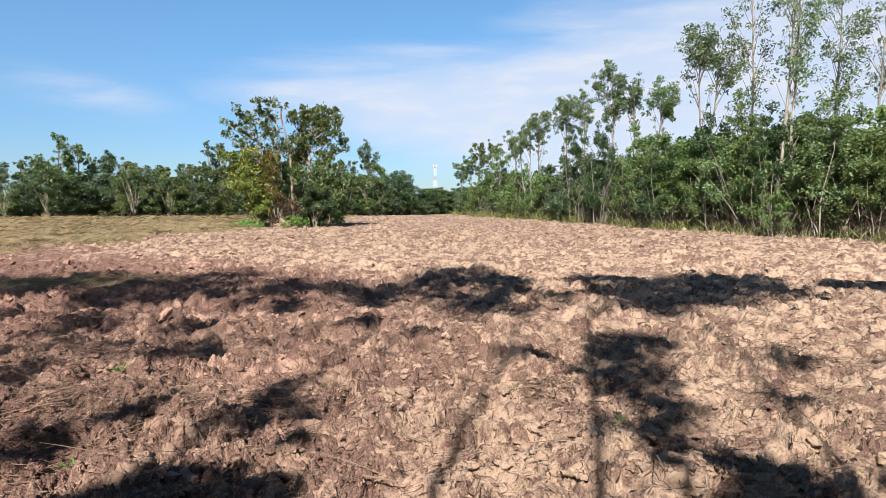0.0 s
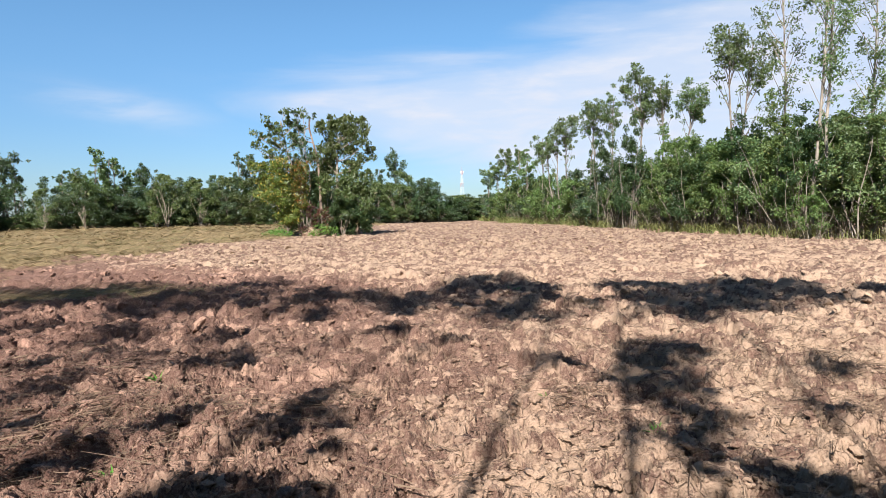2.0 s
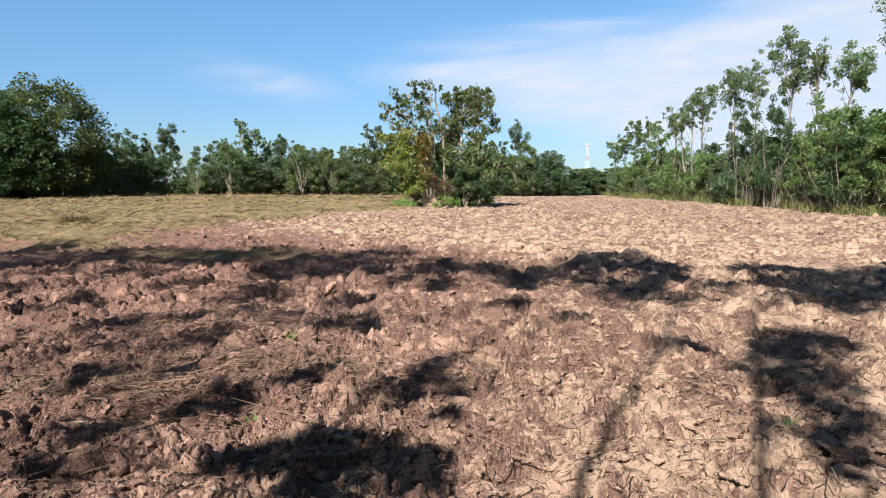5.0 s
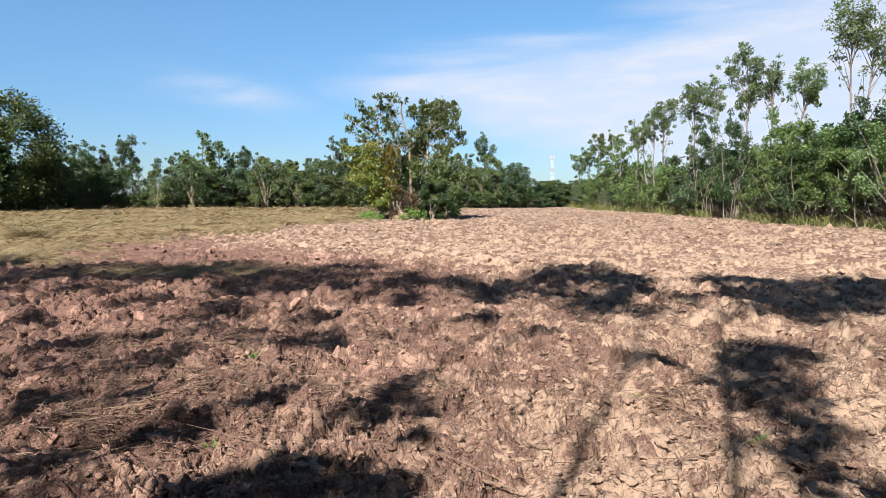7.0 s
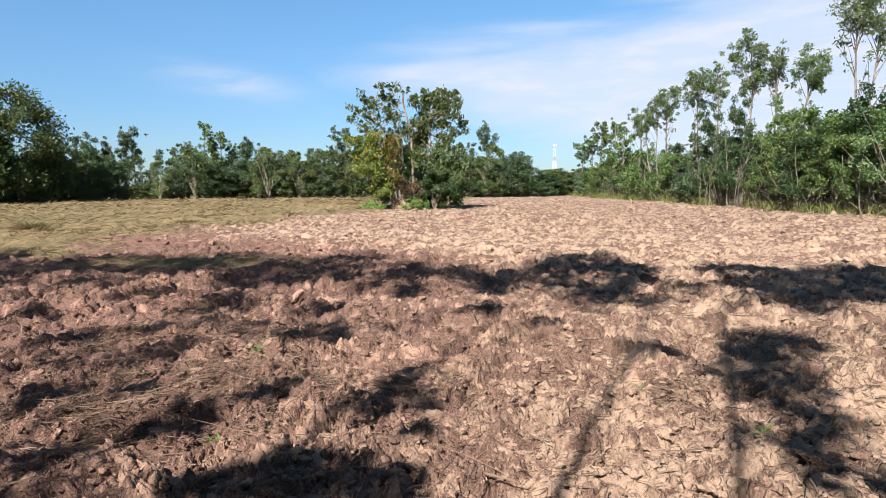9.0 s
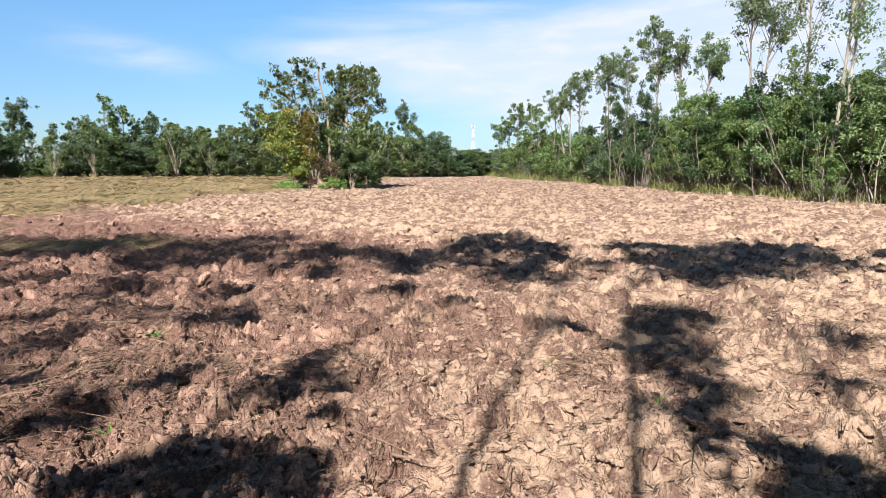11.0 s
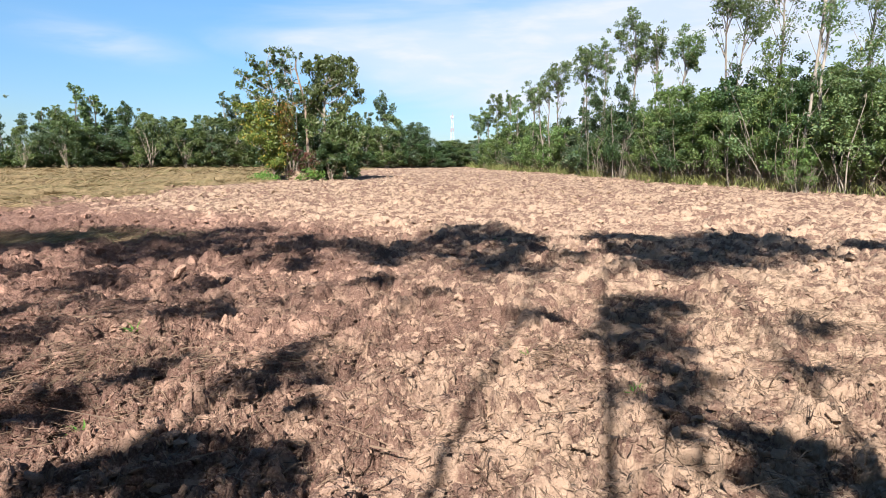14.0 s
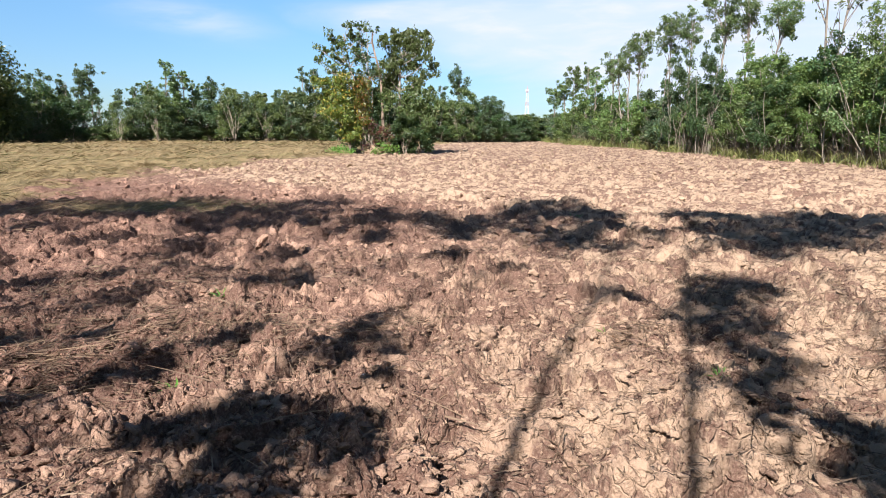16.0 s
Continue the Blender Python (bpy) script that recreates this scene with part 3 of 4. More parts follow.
def build_sprigs():
    """Small green weeds that came through the ploughing."""
    for k, (x, y, s) in enumerate(((2.0, 7.4, 0.11), (0.75, 11.9, 0.14), (0.62, 5.5, 0.08), (-2.75, 5.9, 0.1), (-2.2, 4.2, 0.08), (2.9, 4.4, 0.1), (-1.9, 6.7, 0.07), (1.2, 4.6, 0.07))):
        rng = np.random.RandomState(90 + k)
        n = 26
        a = rng.uniform(0, 6.28, n)
        base = np.stack([np.cos(a) * s * 0.3, np.sin(a) * s * 0.3, np.full(n, -0.01)], -1)
        v, f = blades(rng, base, s * rng.uniform(0.6, 1.5, n), np.full(n, s * 0.12), a, rng.uniform(0.4, 1.3, n), rng.normal(0, 0.4, n))
        ob = tagged(new("weed_sprig", mesh_of("weed_sprig", v, f, GREEN_BLADE)), "small green weed sprouting between the clods", "weed", "weeds in the soil", "stuff")
        ob.matrix_basis = pose(x, y, float(ground_z(np.array([x]), np.array([y]), 0.03)[0]))


def build_hay():
    rng = np.random.RandomState(15)
    n = 125000
    r = 11.0 * (78.0 / 11.0) ** rng.rand(n)
    b = np.radians(rng.uniform(-56, -2, n))
    x, y = r * np.sin(b), 0.6 + r * np.cos(b)
    keep = rng.rand(n) < straw_cover(x, y) * np.clip(0.75 + 0.5 * soft_noise(x * 0.9, y * 0.9, 86), 0.2, 1)
    x, y = x[keep], y[keep]
    n = len(x)
    far = np.hypot(x, y)
    angle = 3.0 * soft_noise(x * 0.45, y * 0.45, 88) + rng.normal(0, 0.5, n)
    scatter_blades("mown_grass", "dry yellow-green mown grass lying in swathes", "grass", 16, x, y,
                   0.28 + 0.006 * far, 0.004 + 0.00065 * far, np.abs(rng.normal(0.2, 0.3, n)), angle, HAY, 0.6, 0.02)


def clod_mesh(seed, cuts=2):
    """A broken lump of dry clay."""
    rng = np.random.RandomState(seed)
    bm = bmesh.new()
    bmesh.ops.create_icosphere(bm, subdivisions=cuts, radius=0.5)
    planes = rng.normal(0, 1, (7, 3))
    planes /= np.linalg.norm(planes, axis=1)[:, None]
    cut = rng.uniform(0.24, 0.4, 7)
    for v in bm.verts:
        c = np.array(v.co)
        for p, q in zip(planes, cut):
            over = c @ p - q
            if over > 0:
                c = c - p * over
        c *= 1 + rng.normal(0, 0.03)
        c *= 1 + 0.55 * noise.noise(Vector(c) * 3.4 + Vector((seed, 0, 0))) + 0.4 * noise.noise(Vector(c) * 8.5 + Vector((0, seed, 0)))
        v.co = c * np.array([1.2, 0.95, 0.6])
    me = bpy.data.meshes.new("clod")
    bm.to_mesh(me)
    bm.free()
    me.polygons.foreach_set("use_smooth", np.full(len(me.polygons), True))
    me.materials.append(CLOD)
    return me


def heaped(rng, meshes, x, y, size, tilt, lift=0.05):
    """Copies of lump meshes, turned, scaled and laid on the ground, as arrays."""
    n = len(x)
    z = ground_z(x, y, 0.03)
    a = rng.uniform(0, 2 * np.pi, n)
    tx, ty = rng.normal(0, tilt, n), rng.normal(0, tilt, n)
    kind = rng.randint(len(meshes), size=n)
    verts, faces, start = [], [], 0
    for k, (v, f) in enumerate(meshes):
        m = np.nonzero(kind == k)[0]
        if not len(m):
            continue
        p = v[None] * size[m][:, None, None]
        ca, sa = np.cos(a[m])[:, None], np.sin(a[m])[:, None]
        px, py, pz = p[..., 0] * ca - p[..., 1] * sa, p[..., 0] * sa + p[..., 1] * ca, p[..., 2]
        px, pz = px * np.cos(tx[m])[:, None] + pz * np.sin(tx[m])[:, None], pz * np.cos(tx[m])[:, None] - px * np.sin(tx[m])[:, None]
        py, pz = py * np.cos(ty[m])[:, None] - pz * np.sin(ty[m])[:, None], pz * np.cos(ty[m])[:, None] + py * np.sin(ty[m])[:, None]
        q = np.stack([px + x[m][:, None], py + y[m][:, None], pz + (z[m] + lift * size[m])[:, None]], -1).reshape(-1, 3)
        verts.append(q)
        faces.append((f[None] + (np.arange(len(m)) * len(v))[:, None, None]).reshape(-1, 3) + start)
        start += len(q)
    return np.concatenate(verts), np.concatenate(faces)


def arrays_of(me):
    out = np.array([tuple(p.co) for p in me.vertices]), np.array([tuple(p.vertices) for p in me.polygons])
    return out


def build_clods():
    rng = np.random.RandomState(25)
    kinds = [clod_mesh(100 + k, 3) for k in range(14)]
    fine, rough, plates = [], [], []
    for k in range(14):
        for cuts, flat, pool in ((2, 1.0, fine), (1, 1.0, rough), (2, 0.8, plates)):
            me = clod_mesh(300 + k, cuts)
            v, f = arrays_of(me)
            pool.append((v * np.array([1, 1, flat]), f))
            bpy.data.meshes.remove(me)
    n = 0
    while n < 300:
        r = 3.0 * (8.0 / 3.0) ** rng.rand()
        b = math.radians(rng.uniform(-50, 42))
        x, y = r * math.sin(b), 0.6 + r * math.cos(b)
        s = rng.choice([0.06, 0.08, 0.11, 0.14], p=[0.34, 0.32, 0.24, 0.1]) * rng.uniform(0.8, 1.2)
        z = float(ground_z(np.array([x]), np.array([y]), 0.03)[0])
        ob = new("clod", kinds[rng.randint(14)])
        ob.parent = GROUND
        ob.matrix_basis = pose(x, y, z + 0.02 * s, *rng.uniform(-30, 30, 2), rng.uniform(0, 360)) @ Matrix.Scale(s, 4)
        n += 1

    ob = new("clod", kinds[3])
    ob.parent = GROUND
    ob.matrix_basis = pose(-1.16, 14.9, float(ground_z(np.array([-1.16]), np.array([14.9]), 0.05)[0]) + 0.08, 75, 10, 30) @ Matrix.Diagonal((0.36, 0.22, 0.4, 1))

    def field(count, r0, r1, lo, hi, grow, power=2.0):
        r = r0 * (r1 / r0) ** rng.rand(count)
        b = np.radians(rng.uniform(-55, 47, count))
        x, y = r * np.sin(b), 0.6 + r * np.cos(b)
        keep = (straw_cover(x, y) < 0.4) & (rng.rand(count) < np.clip(0.75 + 0.6 * soft_noise(x * 0.7, y * 0.7, 91) + 0.3 * soft_noise(x * 2.2, y * 2.2, 92), 0.1, 1))
        x, y, r = x[keep], y[keep], r[keep]
        return x, y, (lo + (hi - lo) * rng.rand(len(x)) ** power) * (1 + grow * r)

    # lumps, crust plates, crumbs, specks; lumps further out
    for meshes, (x, y, size), tilt, lift, smooth in (
            (fine, field(700, 2.2, 9.0, 0.04, 0.12, 0.0, 1.7), 0.4, 0.0, True), (plates, field(2600, 2.2, 12.0, 0.05, 0.12, 0.0, 1.6), 0.3, 0.08, True),
            (rough, field(17000, 2.2, 11.0, 0.02, 0.065, 0.012, 1.4), 0.6, 0.14, False), (rough, field(16000, 2.2, 8.0, 0.01, 0.03, 0.0, 1.6), 0.9, 0.1, False),
            (fine, field(2600, 8.5, 30.0, 0.07, 0.2, 0.006, 1.6), 0.5, 0.05, False), (rough, field(4200, 24.0, 70.0, 0.12, 0.3, 0.004, 1.5), 0.6, 0.0, False)):
        v, f = heaped(rng, meshes, x, y, size, tilt, lift)
        tagged(new("soil_crumbs", mesh_of("soil_crumbs", v, f, CLOD, smooth)), "broken clay crumbs scattered over ploughed soil", "soil", kind="stuff")


# ---- the wood along the field ----
WOOD_EDGE = ((20.5, 17.0), (17.4, 25.0), (15.6, 29.0), (14.1, 34.8), (11.9, 41.4), (9.2, 57.8), (5.0, 69.5), (2.9, 82.0), (1.5, 98.0))


def along(line, t):
    """Place at share t of a line of corners."""
    p = np.array(line)
    d = np.concatenate([[0], np.cumsum(np.linalg.norm(np.diff(p, axis=0), axis=1))])
    return np.array([np.interp(t * d[-1], d, p[:, 0]), np.interp(t * d[-1], d, p[:, 1])])


def put(proto, x, y, scale=1.0, turn=0.0, tall=1.0, label=""):
    z = float(ground_z(np.array([x]), np.array([y]), 0.3)[0])
    ob = copy_thing(proto, pose(x, y, z - 0.03, 0, 0, turn) @ Matrix.Diagonal((scale, scale, scale * tall, 1)))
    return tagged(ob, label) if label else ob


def drop_proto(proto):
    for o in (*proto.children_recursive, proto):
        bpy.data.objects.remove(o)


def build_wood():
    rng = np.random.RandomState(31)
    near = [bush_tree(400 + k, 5.0, 2.7, lab, 0.16, 4600, mat, GUM_BARK, group="scrub along the wood", low=lo, stems=9, clumps=44, ragged=0.9, own_stems=True) for k, (lab, mat, lo) in enumerate((
        ("dense green scrub tree with thin grey stems", BUSH_LEAF, 0.33), ("bushy green sapling thicket at the field's edge", BUSH_LEAF, 0.22),
        ("dark green leafy scrub tree in the wood", DARK_LEAF, 0.24), ("grey-green young eucalyptus thicket", GUM_LEAF, 0.34)))]
    far = [bush_tree(420 + k, 5.0, 3.6, lab, 0.26, 1900, mat, group="scrub along the wood", clumps=30) for k, (lab, mat) in enumerate((
        ("dense green scrub tree with thin grey stems", BUSH_LEAF), ("grey-green young eucalyptus thicket", HAZE_LEAF),
        ("bushy green sapling thicket at the field's edge", BUSH_LEAF)))]
    length = 96.0
    s = 0.0
    while s < length:
        t = s / length
        p = along(WOOD_EDGE, t)
        q = along(WOOD_EDGE, min(1, t + 0.01)) - along(WOOD_EDGE, max(0, t - 0.01))
        q /= np.linalg.norm(q)
        side = np.array([q[1], -q[0]])
        top = np.interp(p[1], (17, 25, 32, 41, 52, 66, 98), (6.8, 6.5, 5.8, 5.5, 4.9, 4.6, 4.3))
        for row, deep in enumerate((1.1, 3.0, 5.2, 7.8)):
            if row == 3 and p[1] > 60:
                continue
            x, y = p + side * (deep + rng.uniform(-0.6, 0.6)) + q * rng.uniform(-0.7, 0.7)
            pool = near if p[1] < 50 and row < 2 else far
            k = rng.randint(len(pool))
            tall = top * rng.uniform(0.62, 1.12) * (0.8 if row == 0 else 1.0) / 5.0
            put(pool[k], x, y, tall ** 0.5 * rng.uniform(0.85, 1.15), rng.uniform(0, 360), tall ** 0.5)
        s += 1.5 if p[1] < 50 else 2.0
    # the tall ones over the scrub: place, height, crown width and depth, tufts, loose sprays, lean, stems
    slim, bare = "slender eucalyptus with a tufted crown on a bare stem", "tall eucalyptus with pale trunk and open airy crown"
    for k, (x, y, h, wide, deep, tufts, loose, lean, stems, lab) in enumerate((
            (2.5, 80.6, 6.7, 1.9, 2.0, 9, 3, -0.2, 1, slim), (3.6, 78.5, 7.7, 1.8, 2.4, 9, 3, 0, 1, slim), (4.6, 76.5, 9.0, 1.7, 3.2, 12, 4, 0, 1, slim), (5.7, 74.4, 8.8, 1.7, 3.0, 12, 4, 0, 1, slim),
            (6.3, 70.3, 7.5, 1.8, 2.6, 10, 4, 0.2, 1, slim), (7.1, 63.2, 8.8, 2.0, 2.2, 12, 7, 0, 1, slim), (7.9, 60.1, 8.2, 1.5, 2.0, 8, 6, 0, 1, slim), (8.3, 59.0, 8.9, 1.6, 2.0, 9, 6, 0, 1, slim),
            (9.0, 57.9, 10.0, 2.2, 2.3, 14, 8, 0, 1, slim), (10.4, 53.6, 10.6, 2.3, 2.6, 15, 9, 0, 1, slim), (11.5, 52.3, 10.7, 1.8, 2.2, 12, 8, 0, 1, slim),
            (11.9, 45.0, 11.2, 2.1, 3.2, 20, 7, -0.5, 1, slim), (13.4, 44.6, 10.4, 1.7, 2.3, 12, 7, 0, 1, slim), (14.4, 44.3, 9.8, 2.3, 1.9, 13, 7, 0.5, 1, slim),
            (15.6, 38.5, 12.2, 3.3, 2.4, 26, 6, 0.3, 2, "tall eucalyptus forked into two thin stems, rounded crown"))):
        gum = tufted_gum(700 + k, h, wide, deep, lab, tufts, loose, 0.2 if y < 70 else 0.26, 46 if stems > 1 else 74 if y < 50 else 72, 0.085 if y < 50 else 0.07, lean, stems)
        gum.matrix_basis = pose(x * 1.06, y * 1.06, -0.05) @ Matrix.Scale(1.05, 4)
    for k, (x, y, h, wide, deep, tufts, loose, lean) in enumerate(((16.2, 33.4, 13.2, 2.0, 8.0, 34, 4, -0.3), (15.9, 30.6, 14.6, 1.8, 8.0, 30, 4, 0.5), (16.4, 30.2, 15.0, 2.2, 7.0, 30, 4, 0.5),
                                                                 (19.1, 31.1, 13.0, 2.7, 7.0, 32, 5, 0.2), (20.3, 30.2, 10.6, 2.6, 3.2, 18, 5, 0.3))):
        gum = tufted_gum(730 + k, h, wide, deep, bare, int(tufts * 0.8), loose, 0.16, 38, 0.08, lean, 1, None, PALE_BARK)
        gum.matrix_basis = pose(x, y, -0.05)
    thin = tufted_gum(720, 8.1, 1.3, 3.6, "dark thin tree with leaf clumps down its stem", 9, 2, 0.24, 60, 0.06, 0, 1, DARK_LEAF)
    thin.matrix_basis = pose(9.9, 53.7, -0.05)
    for k, x, y, scale, turn, tall in ((2, 10.7, 50.4, 0.85, 10, 1.55), (2, 11.5, 46.2, 0.8, 20, 1.75), (0, 13.9, 42.3, 1.15, 60, 1.08), (2, 15.6, 38.0, 1.0, 120, 1.2), (1, 15.6, 33.2, 0.85, 30, 1.45), (2, 16.1, 30.9, 0.9, 200, 1.25), (1, 14.9, 28.6, 0.45, 90, 0.9)):
        put(near[k], x, y, scale, turn, tall)
    return near, far


def build_far_line():
    """The trees that close the field at its far end and on the grass side."""
    rng = np.random.RandomState(37)
    dark = [bush_tree(460 + k, 6.0, 4.2, lab, 0.28, 2300, mat, kind="field_tree", group="trees at the far end", clumps=32, ragged=0.9) for k, (lab, mat) in enumerate((
        ("dark green leafy tree in the far line", DARK_LEAF), ("grey-green tree in the far line", HAZE_LEAF), ("green rounded tree in the far line", BROAD_LEAF)))]
    line = ((-62.0, 44.0), (-50.5, 57.0), (-48.0, 66.0), (-38.3, 73.9), (-25.3, 74.6), (-10.0, 78.6), (-3.8, 84.0), (3.5, 100.0))
    s, length = 0.0, 112.0
    while s < length:
        p = along(line, s / length)
        for deep in (1.4, 4.0, 6.8):
            top = rng.uniform(4.0, 5.7) if deep < 6 else rng.uniform(4.6, 5.4)
            if p[0] > -5:
                top = rng.uniform(2.4, 3.4)
            put(dark[rng.randint(3)], p[0] + rng.uniform(-0.8, 0.8) - (deep if p[1] < 66 else 0), p[1] + (deep if p[1] >= 66 else deep * 0.4) + rng.uniform(-0.6, 0.6),
                rng.uniform(0.85, 1.15), rng.uniform(0, 360), top / 6.0)
        for k in range(2):
            put(dark[rng.randint(3)], p[0] + rng.uniform(-0.9, 0.9) + 0.3, p[1] + rng.uniform(-0.2, 2.5), rng.uniform(0.55, 0.75), rng.uniform(0, 360), rng.uniform(0.35, 0.6))
        s += 2.1
    far_lab = "distant slender tree with a tufted crown in the far line"
    for k, (x, y, h, wide, deep, tufts, mat) in enumerate((
            (-51.7, 61.6, 7.1, 1.7, 3.0, 9, HAZE_LEAF), (-50.3, 61.6, 7.2, 1.7, 3.4, 10, HAZE_LEAF), (-49.0, 62.6, 6.6, 1.9, 2.8, 9, HAZE_LEAF), (-47.4, 62.6, 7.8, 1.6, 4.0, 12, HAZE_LEAF), (-46.5, 63.2, 8.1, 1.8, 4.2, 13, HAZE_LEAF),
            (-45.9, 63.7, 7.6, 1.5, 3.4, 10, HAZE_LEAF), (-45.4, 68.9, 6.7, 1.5, 2.0, 8, HAZE_LEAF), (-44.3, 69.6, 6.7, 2.0, 1.9, 9, GUM_LEAF), (-40.6, 67.2, 8.7, 1.9, 4.8, 18, GUM_LEAF), (-39.5, 67.9, 7.8, 1.8, 3.8, 13, GUM_LEAF),
            (-38.7, 68.3, 7.7, 1.5, 3.4, 11, HAZE_LEAF), (-38.9, 70.5, 6.8, 1.5, 2.4, 8, GUM_LEAF), (-37.5, 71.3, 7.0, 2.0, 1.8, 11, DARK_LEAF), (-36.5, 82.9, 6.3, 1.1, 1.6, 6, HAZE_LEAF), (-34.9, 83.6, 6.8, 1.3, 1.6, 7, HAZE_LEAF),
            (-28.8, 79.5, 9.2, 1.7, 3.6, 13, HAZE_LEAF), (-27.8, 79.9, 9.1, 1.8, 3.6, 13, HAZE_LEAF), (-11.6, 83.8, 7.3, 1.1, 1.6, 7, HAZE_LEAF), (-9.9, 84.0, 9.1, 2.4, 2.6, 14, HAZE_LEAF))):
        gum = tufted_gum(760 + k, h, wide, deep, far_lab, tufts, 3, 0.27, 56, 0.075, 0, 1, mat, GUM_BARK, "field_tree", "trees at the far end")
        gum.matrix_basis = pose(x * 1.07, y * 1.07, -0.05) @ Matrix.Scale(1.07, 4)
    for k, x, y, scale, turn, tall in ((2, -33.9, 69.8, 0.95, 40, 1.04), (2, -29.0, 75.2, 0.7, 80, 1.4), (0, -7.6, 80.2, 0.55, 10, 1.6), (2, -44.6, 64.6, 0.6, 0, 1.2), (0, -42.2, 68.0, 0.8, 0, 1.05), (0, -36.0, 71.5, 0.8, 50, 1.0), (2, -31.5, 73.0, 0.8, 10, 1.05)):
        put(dark[k], x, y, scale, turn, tall)
    for p in dark:
        drop_proto(p)


def build_row_grass():
    """Reeds and tall weeds along the foot of the wood."""
    rng = np.random.RandomState(41)
    n = 9000
    t = rng.rand(n)
    xy = np.array([along(WOOD_EDGE, v) for v in t])
    x, y = xy[:, 0] + rng.normal(-0.1, 0.45, n), xy[:, 1] + rng.normal(0, 0.5, n)
    thick = np.clip(0.35 + 0.8 * soft_noise(x * 0.3, y * 0.3, 95) + np.exp(-((y - 37) / 5.5) ** 2), 0.05, 1)
    keep = rng.rand(n) < thick
    x, y = x[keep], y[keep]
    n = len(x)
    scatter_blades("reed_grass", "tall yellow-green reed grass at the wood's edge", "grass", 42, x, y, 0.85, 0.025, rng.normal(1.45, 0.2, n), rng.uniform(0, 6.28, n), REED, 0.3, 0.05)


def build_dead_stems():
    """Thin dry stems standing under the edge of the wood."""
    rng = np.random.RandomState(47)
    n = 2800
    xy = np.array([along(WOOD_EDGE, v) for v in rng.rand(n) ** 1.3])
    x, y = xy[:, 0] + rng.uniform(-0.1, 1.6, n), xy[:, 1] + rng.uniform(-0.4, 0.6, n)
    scatter_blades("dead_stems", "thin dry grey-brown stems under the wood's edge", "undergrowth", 48, x, y, 1.7, 0.02, rng.normal(1.5, 0.16, n), rng.uniform(0, 6.28, n), DEAD_STEM, 0.2, 0.05)


near, far = build_wood()
build_dead_stems()
build_far_line()


# ---- the clump of trees in the field ----
def clump_tree(seed, kind, base, stem, limbs_to, label, leaf_mat, bark, leaf=0.3, per=110, girth=0.1, long=2.0, droop=0.45):
    """A tree whose limbs reach to given leaf clumps (x, y, z, radius), seen from its base."""
    rng = np.random.RandomState(seed)
    stem = np.array(stem, float)
    k = 9
    f = np.linspace(0, 1, k)
    d = np.linspace(0, 1, len(stem))
    line = np.stack([np.interp(f, d, stem[:, c]) for c in range(3)], -1)
    line[1:-1] += rng.normal(0, 0.03, (k - 2, 3))
    wood = [tube(line, girth * (1 - 0.7 * f), 8)]
    foliage = []
    for x, y, z, r in limbs_to:
        at = line[int(np.clip(np.searchsorted(line[:, 2], z - 0.9 - 0.5 * math.hypot(x - line[-1][0], y)), 1, k - 2))]
        goal = np.array([x, y, z])
        u = np.linspace(0, 1, 6)[:, None]
        mid = (at + goal) / 2 + np.array([0, 0, -0.15 * np.linalg.norm(goal - at)]) + rng.normal(0, 0.1, 3)
        path = (1 - u) ** 2 * at + 2 * u * (1 - u) * mid + u ** 2 * goal
        wood.append([tube(path, np.linspace(girth * 0.3, 0.01, 6), 5)])
        for _ in range(3):
            tw = limb(rng, path[rng.randint(3, 6)], rng.normal(0, 1, 3) + np.array([0, 0, 0.8]), r * 1.2, 3)
            wood[-1].append(tube(tw, np.linspace(0.014, 0.006, 4), 4))
            foliage.append(leaves(rng, cloud(rng, tw[-1], r * 0.42, int(per * 0.3)), leaf, long, droop, 0.4))
        foliage.append(leaves(rng, cloud(rng, goal, r * 1.4, int(per * (r / 0.7) ** 1.6), 0.85), leaf, long, droop, 0.4))
    root = finish_tree(kind, wood, foliage, bark, leaf_mat, label, "tree", "trees of the clump in the field")
    root.matrix_basis = pose(base[0], base[1], float(ground_z(np.array([base[0]]), np.array([base[1]]), 0.3)[0]) - 0.04)
    return root


CLUMP = (-9.9, 40.8)


